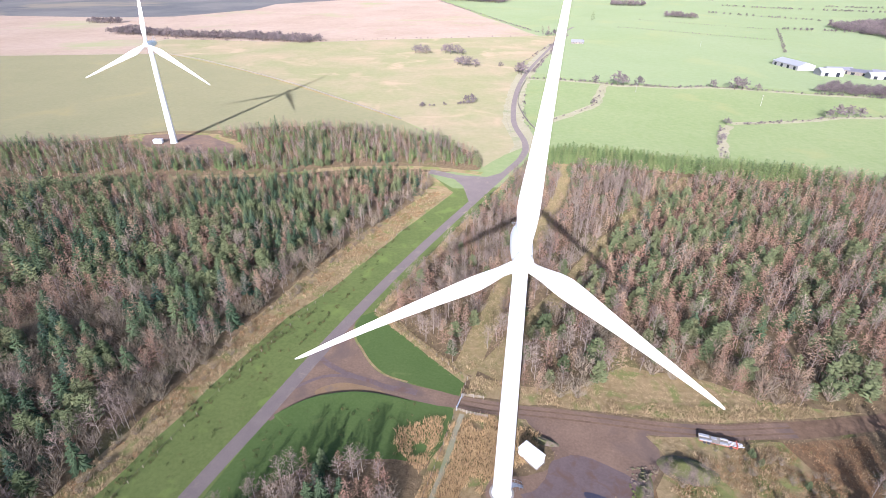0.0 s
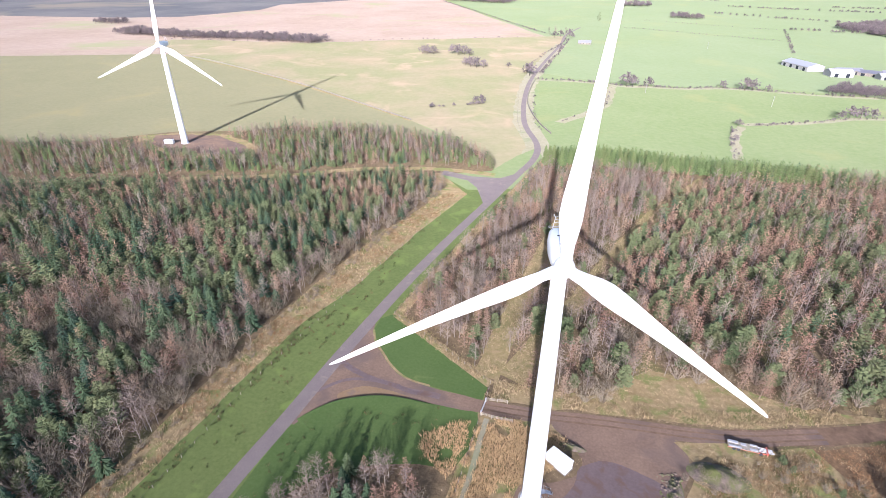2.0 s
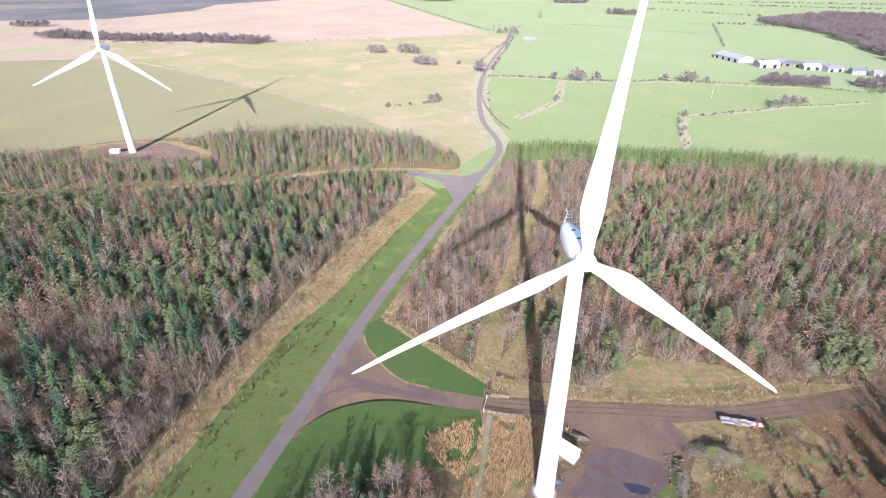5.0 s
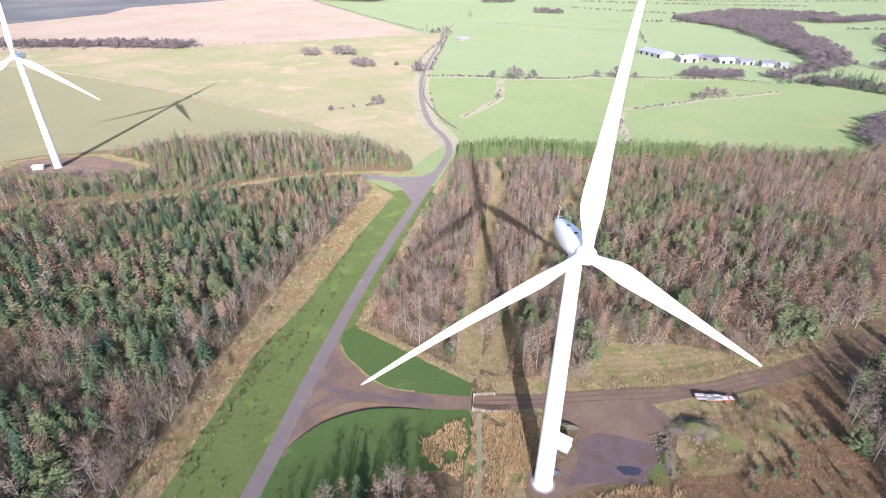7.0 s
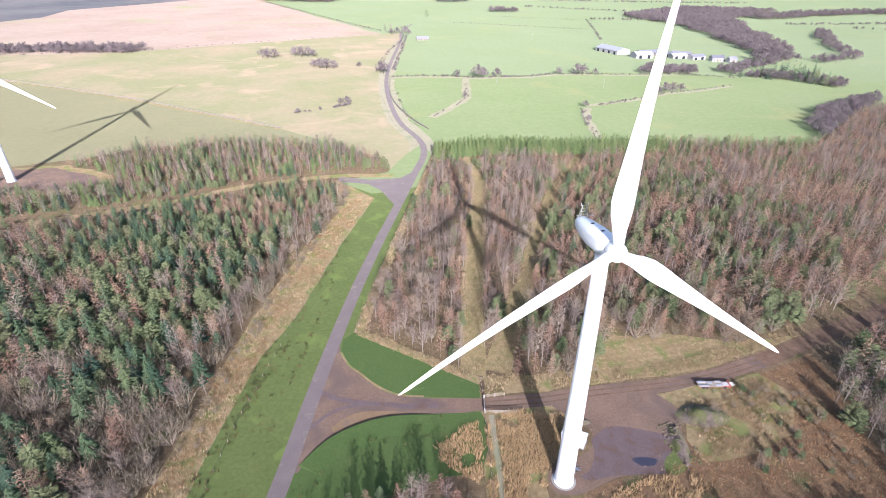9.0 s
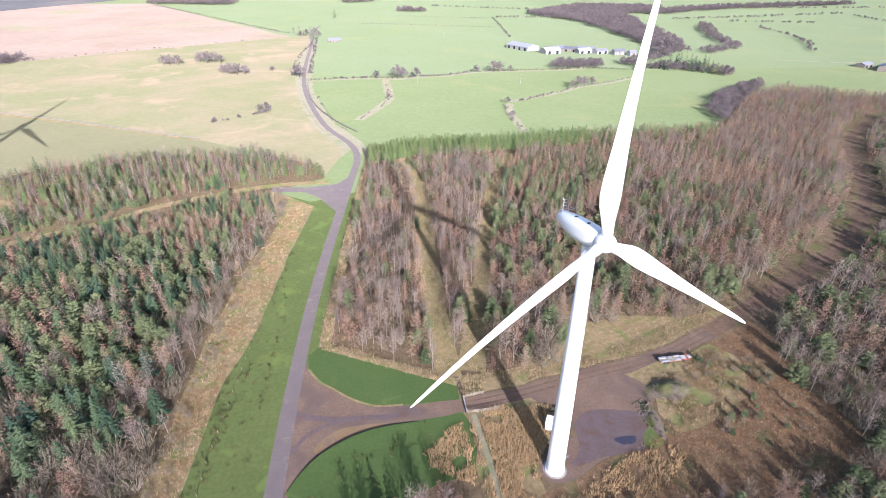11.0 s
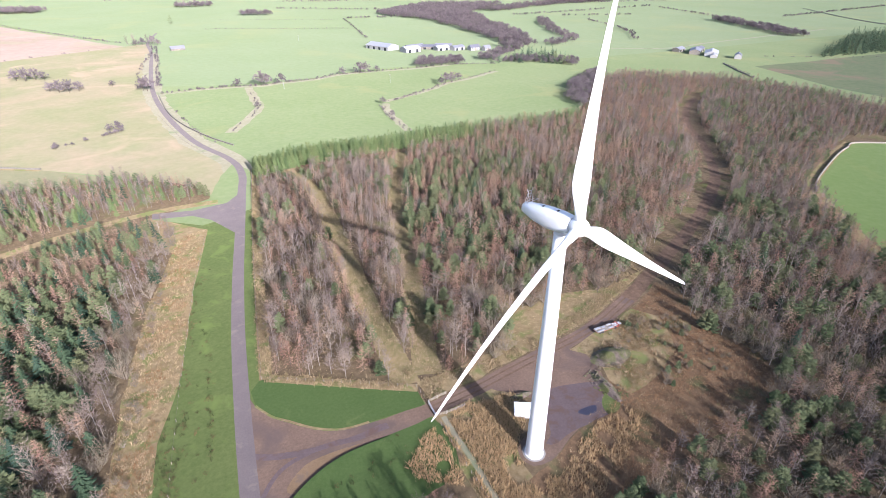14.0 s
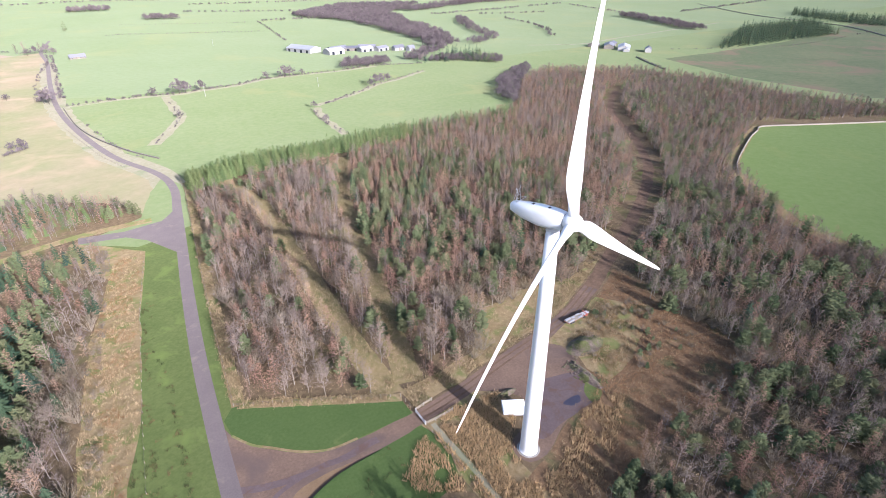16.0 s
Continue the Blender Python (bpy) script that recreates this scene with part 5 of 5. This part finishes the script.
def access_steps(x, y, yaw):
    """Steel stair to the tower door."""
    top = new("access_steps")
    top.matrix_world = pose(x, y, 0, 0, 0, yaw)
    tagged(top, "galvanised steel stair with handrails at the tower door", "stairs")
    for i in range(7):
        part("tread", box(bmesh.new(), 0.9 + i * 0.26, -0.5, 1.45 - i * 0.2, 1.16 + i * 0.26, 0.5, 1.5 - i * 0.2), MAT["grey_metal"], top)
    part("landing", box(bmesh.new(), -0.3, -0.6, 1.62, 0.9, 0.6, 1.68), MAT["grey_metal"], top)
    for s in (-1, 1):
        bm = bmesh.new()
        rod(bm, (-0.2, s * 0.58, 2.7), (0.9, s * 0.58, 2.7), 0.03)
        rod(bm, (0.9, s * 0.58, 2.7), (2.75, s * 0.52, 1.1), 0.03)
        for px, z0, z1 in ((-0.2, 1.65, 2.7), (0.9, 0.0, 2.7), (1.8, 0.0, 1.92), (2.72, 0.0, 1.12)):
            rod(bm, (px, s * 0.55, z0), (px, s * 0.55, z1), 0.03)
        part("handrail", bm, MAT["grey_metal"], top)


access_steps(1.85, 1.35, 36)
bm = box(bmesh.new(), -0.06, -0.5, 1.7, 0.05, 0.5, 3.8, 0.02)
tower_door = part("door", bm, MAT["grey_metal"], turbine, "grey steel tower door")
tower_door.matrix_basis = pose(0, 0, 0, 0, 0, -15.3) @ pose(1.69, 1.23, 0, 0, 0, 36)

MAT["panel"] = plain("pale_sheet_metal", (0.40, 0.40, 0.42), 0.5, 0.2, 0.15, 1)
MAT["red"] = plain("faded_red_paint", (0.45, 0.10, 0.07), 0.6, 0, 0.2, 2)


def trailer(x, y, yaw):
    top = new("flatbed_trailer")
    top.matrix_world = pose(x, y, 0, 0, 0, yaw)
    tagged(top, "long flatbed trailer loaded with pale metal sections beside the track", "trailer")
    bm = bmesh.new()
    for s in (-1, 1):
        box(bm, -4.6, s * 0.9 - 0.08, 0.55, 4.2, s * 0.9 + 0.08, 0.8)
    for k in range(8):
        box(bm, -4.5 + k * 1.2, -1.05, 0.62, -4.38 + k * 1.2, 1.05, 0.78)
    part("chassis", bm, MAT["red"], top, "faded red steel chassis")
    part("deck", box(bmesh.new(), -4.6, -1.15, 0.8, 2.3, 1.15, 0.88, 0.02), MAT["wood_grey"], top)
    part("headboard", box(bmesh.new(), 4.0, -1.15, 0.5, 4.25, 1.15, 1.2, 0.03), MAT["red"], top, "red end board")
    bm = bmesh.new()
    rod(bm, (4.2, 0.5, 0.65), (6.0, 0, 0.55), 0.07)
    rod(bm, (4.2, -0.5, 0.65), (6.0, 0, 0.55), 0.07)
    part("drawbar", bm, MAT["grey_metal"], top)
    wheel = bmesh.new()
    rings(wheel, [[Vector((0.42 * r * math.cos(2 * math.pi * i / 16), yy, 0.42 * r * math.sin(2 * math.pi * i / 16))) for i in range(16)] for yy, r in ((-0.12, 0.8), (-0.1, 1), (0.1, 1), (0.12, 0.8))])
    me = finish("wheel", wheel, MAT["dark_gap"])
    for px in (-3.2, -2.2, 2.8):
        for s in (-1, 1):
            w = new("wheel", me)
            w.parent = top
            w.location = (px, s * 1.0, 0.42)
    for k, (x0, x1, y0, y1, z) in enumerate(((-4.4, -2.2, 0.3, 1.05, 1.1), (-4.3, -1.6, -1.0, -0.5, 1.05), (-1.6, -0.4, 0.1, 0.9, 1.0), (0.3, 2.0, -0.9, -0.3, 1.02), (0.5, 2.1, 0.55, 1.0, 1.15))):
        part("panel", box(bmesh.new(), x0, y0, 0.88, x1, y1, z, 0.02), MAT["panel"], top, "pale metal section")
    for k in range(4):
        part("pipe", rod(bmesh.new(), (2.2, -0.7 + k * 0.42, 1.0), (5.4, -0.6 + k * 0.36, 0.95), 0.1, 8), MAT["panel"], top)


trailer(47.3, 31.6, 2)

MAT["spoil"] = earth("earth_and_rubble", [(0.35, (0.12, 0.09, 0.075)), (0.65, (0.19, 0.145, 0.12))], [(0.3, (0.07, 0.055, 0.045)), (0.7, (0.26, 0.21, 0.18))], (0.25, 0.42, 0.6, (0.11, 0.12, 0.045)), 0.4, 2.0, 1.0, 0.4)


def heap(name, x, y, rx, ry, h, material, label, category):
    bm = bmesh.new()
    n, m = 26, 9
    grid = []
    for j in range(m):
        r = j / (m - 1)
        grid.append([bm.verts.new((math.cos(a) * rx * r, math.sin(a) * ry * r, h * (math.cos(r * math.pi / 2) ** 1.3) * (1 + 0.45 * noise.noise((math.cos(a) * r * 2.2 + x, math.sin(a) * r * 2.2, 1))) - 0.1))
                     for a in [2 * math.pi * i / n for i in range(n)]])
    for j in range(m - 1):
        for i in range(n):
            if j == 0:
                bm.faces.new((grid[0][0], grid[1][i], grid[1][(i + 1) % n]))
            else:
                bm.faces.new((grid[j][i], grid[j + 1][i], grid[j + 1][(i + 1) % n], grid[j][(i + 1) % n]))
    for v in grid[0][1:]:
        bm.verts.remove(v)
    ob = new(name, finish(name, bm, material, True))
    ob.location = (x, y, land(x, y))
    return tagged(ob, label, category)


heap("earth_mound", 40, 20.5, 7.5, 4.2, 1.9, MAT["spoil"], "heap of brown earth and rubble beside the hardstanding", "heap")
heap("rubble_bank", 30.5, 11, 2.2, 7.0, 1.1, MAT["spoil"], "low bank of rubble and earth edging the hardstanding", "heap")
# behind the kiosk
heap("earth_bund", 6.5, 17.5, 4.2, 1.3, 1.0, MAT["spoil"], "low earth bund behind the kiosk", "heap")


def rubble(points, label):
    """Loose broken stones, each a lump with eight rough faces."""
    rnd = np.random.default_rng(21)
    vs = []
    for x, y in points:
        r = rnd.uniform(0.18, 0.55)
        tip = [Vector(d) * r * rnd.uniform(0.6, 1.2) for d in ((1, 0, 0), (0, 1, 0), (-1, 0, 0), (0, -1, 0))]
        up, down = Vector((rnd.uniform(-0.1, 0.1), rnd.uniform(-0.1, 0.1), r * rnd.uniform(0.5, 1.0))), Vector((0, 0, -r * 0.6))
        u, w = (x - 30.5) / 2.2, (y - 11) / 7.0
        base = Vector((x, y, land(x, y) + max(0.0, 0.9 * (1 - u * u - w * w))))
        for i in range(4):
            vs += [base + tip[i], base + tip[(i + 1) % 4], base + up, base + tip[(i + 1) % 4], base + tip[i], base + down]
    v = np.array([p[:] for p in vs])
    ob = new("rubble", soup("rubble", v, np.zeros(len(v) // 3), [MAT["spoil"]]))
    return tagged(ob, label, "rubble", kind="stuff")


rubble(spots([(26, 17), (31, 19), (35, 12), (34, 5), (30, 3.5), (28, 9)], 0.9, 0.15), "broken brown-grey stones heaped along the hardstanding")
m_water, t_water, b_water = nodes_of("dark_puddle_water")
b_water.inputs["Base Color"].default_value, b_water.inputs["Roughness"].default_value = (0.045, 0.042, 0.06, 1), 0.4
n_water = noise_node(t_water, 1.2, 3)
bump_node(t_water, b_water, n_water.outputs[0], 0.1, 0.05)
bm = bmesh.new()
rings(bm, [[Vector((20.5 + k * 2.6 * math.cos(a) * (1 + 0.2 * math.sin(3 * a)), 5.6 + k * 1.5 * math.sin(a) * (1 + 0.2 * math.cos(2 * a)), z)) for a in [2 * math.pi * i / 28 for i in range(28)]] for k, z in ((1.05, 0.004), (1, 0.02))])
tagged(new("puddle", finish("puddle", bm, m_water)), "dark standing puddle on the muddy hardstanding", "puddle", kind="structure")

scrap = np.random.default_rng(8)
for k in range(9):
    x, y = 40 + scrap.normal(0, 4.2), 19.5 + scrap.normal(0, 1.8)
    lone("scrub", x, y, scrap.uniform(0.28, 0.5), "low_bush", "low scrubby bush on the earth mound", "bush", "mound bushes")

# ---- farms and cottage ----
MAT["roof_grey"] = plain("grey_roof_sheet", (0.24, 0.24, 0.27), 0.6, 0, 0.12, 0.4)
MAT["roof_dark"] = plain("dark_slate_roof", (0.16, 0.16, 0.19), 0.6, 0, 0.2, 0.6)
MAT["roof_pale"] = plain("pale_roof_sheet", (0.42, 0.42, 0.44), 0.5, 0, 0.06, 0.4)
MAT["render_white"] = plain("whitewashed_wall", (0.36, 0.355, 0.34), 0.8, 0, 0.08, 0.5)
MAT["pane"] = plain("dark_window_glass", (0.03, 0.035, 0.045), 0.1)
MAT["yellow"] = plain("yellow_machine_paint", (0.65, 0.38, 0.03), 0.5)


def building(name, x, y, yaw, l, w, eaves, ridge, wall_mat, roof_mat, label, category, windows=0, doors=1, chimney=False):
    top = new(name)
    top.matrix_world = pose(x, y, land(x, y) - 0.4, 0, 0, yaw)
    tagged(top, label, category, "farm buildings")
    bm = bmesh.new()
    a, b = l / 2, w / 2
    prof = [(-b, 0), (b, 0), (b, eaves), (0, ridge), (-b, eaves)]
    rings(bm, [[Vector((sx * a, py, pz)) for py, pz in prof] for sx in (-1, 1)])
    part("wall", bm, wall_mat, top)
    bm = bmesh.new()
    o, th = 0.5, 0.22
    k = (ridge - eaves) / b
    prof = [(-b - o, eaves - o * k + 0.02), (0, ridge + 0.02), (b + o, eaves - o * k + 0.02), (b + o, eaves - o * k + th), (0, ridge + th + 0.05), (-b - o, eaves - o * k + th)]
    rings(bm, [[Vector((sx * (a + 0.4), py, pz)) for py, pz in prof] for sx in (-1, 1)])
    roof = part("roof", bm, roof_mat, top)
    if chimney:
        part("chimney", box(bmesh.new(), a - 1.3, -0.5, ridge - 0.6, a - 0.3, 0.5, ridge + 1.3, 0.04), MAT["stone"], roof)
    for i in range(doors):
        px = (i + 0.5) / doors * l - a
        part("door", box(bmesh.new(), px - min(2.0, l / doors * 0.3), -b - 0.06, 0.2, px + min(2.0, l / doors * 0.3), -b - 0.004, eaves * 0.8), MAT["pane"] if not windows else MAT["wood_grey"], top)
    for i in range(windows):
        px = (i + 0.5) / windows * l - a + 0.9
        for z in ((1.2, 3.4) if eaves > 4 else (1.3,)):
            wd = part("window", box(bmesh.new(), px - 0.55, -b - 0.05, z, px + 0.55, -b - 0.004, z + 1.2, 0.02), MAT["roof_pale"], top)
            part("pane", box(bmesh.new(), px - 0.45, -b - 0.07, z + 0.1, px + 0.45, -b - 0.054, z + 1.1), MAT["pane"], wd)
    return top


B = "large pale sheet-roofed farm barn in the valley"
S = "small farm shed with a grey roof in the farmyard"
building("farm_barn", 200, 742, -62, 46, 24, 6, 9.5, MAT["render_white"], MAT["roof_pale"], B, "barn", 0, 4)
building("farm_barn", 230, 700, 14, 26, 17, 6, 9, MAT["render_white"], MAT["roof_pale"], B, "barn", 0, 2)
building("farm_barn", 246, 726, 14, 30, 14, 5, 7.5, MAT["stone"], MAT["roof_grey"], S, "barn", 0, 2)
building("farm_shed", 268, 722, -20, 24, 12, 4.5, 7, MAT["stone"], MAT["roof_dark"], S, "shed", 0, 2)
building("farm_shed", 282, 705, 12, 22, 13, 5, 7.5, MAT["render_white"], MAT["roof_pale"], S, "shed", 0, 2)
building("farm_shed", 296, 728, -30, 26, 11, 4.5, 7, MAT["stone"], MAT["roof_grey"], S, "shed", 0, 2)
building("farm_shed", 306, 700, 20, 22, 12, 5, 7.4, MAT["render_white"], MAT["roof_grey"], S, "shed", 0, 2)
building("farmhouse", 330, 690, 10, 18, 9, 5.2, 8.4, MAT["render_white"], MAT["roof_dark"], "white two-storey farmhouse with a dark slate roof", "house", 4, 1, True)
building("farmhouse", 346, 680, 16, 12, 8, 5.2, 8.2, MAT["render_white"], MAT["roof_grey"], "white farmhouse with a grey roof beside the barns", "house", 3, 1, True)
building("cottage", -84, 818, 8, 19, 8, 3.2, 6.2, MAT["stone"], MAT["roof_grey"], "low stone cottage with a pale roof beside the lane", "house", 4, 1, True)
building("farm_barn", 632, 545, 40, 30, 15, 5.5, 8.5, MAT["stone"], MAT["roof_grey"], B, "barn", 0, 2)
building("farm_barn", 640, 522, 40, 34, 18, 5, 8, MAT["render_white"], MAT["roof_pale"], B, "barn", 0, 3)
building("farm_shed", 655, 560, 30, 24, 12, 5, 7.5, MAT["stone"], MAT["roof_dark"], S, "shed", 0, 2)
building("farm_shed", 626, 572, 20, 20, 12, 4.5, 7, MAT["stone"], MAT["roof_grey"], S, "shed", 0, 2)
building("farmhouse", 650, 484, 40, 17, 9, 5.2, 8.4, MAT["render_white"], MAT["roof_dark"], "white two-storey farmhouse with a dark slate roof", "house", 4, 1, True)
building("farm_shed", 626, 505, 40, 16, 9, 3.5, 5.5, MAT["render_white"], MAT["roof_pale"], S, "shed", 0, 2)


def utility_pole(x, y):
    top = new("utility_pole")
    top.location = (x, y, land(x, y))
    tagged(top, "pale wooden utility pole standing in a field", "pole", "utility poles")
    part("post", rod(bmesh.new(), (0, 0, -0.3), (0, 0, 9.5), 0.22, 8, 0.16), MAT["render_white"], top)
    part("crossarm", box(bmesh.new(), -1.1, -0.08, 8.8, 1.1, 0.08, 9.0, 0.01), MAT["wood_grey"], top)


for x, y in ((96, 861), (14, 480), (124, 478)):
    utility_pole(x, y)
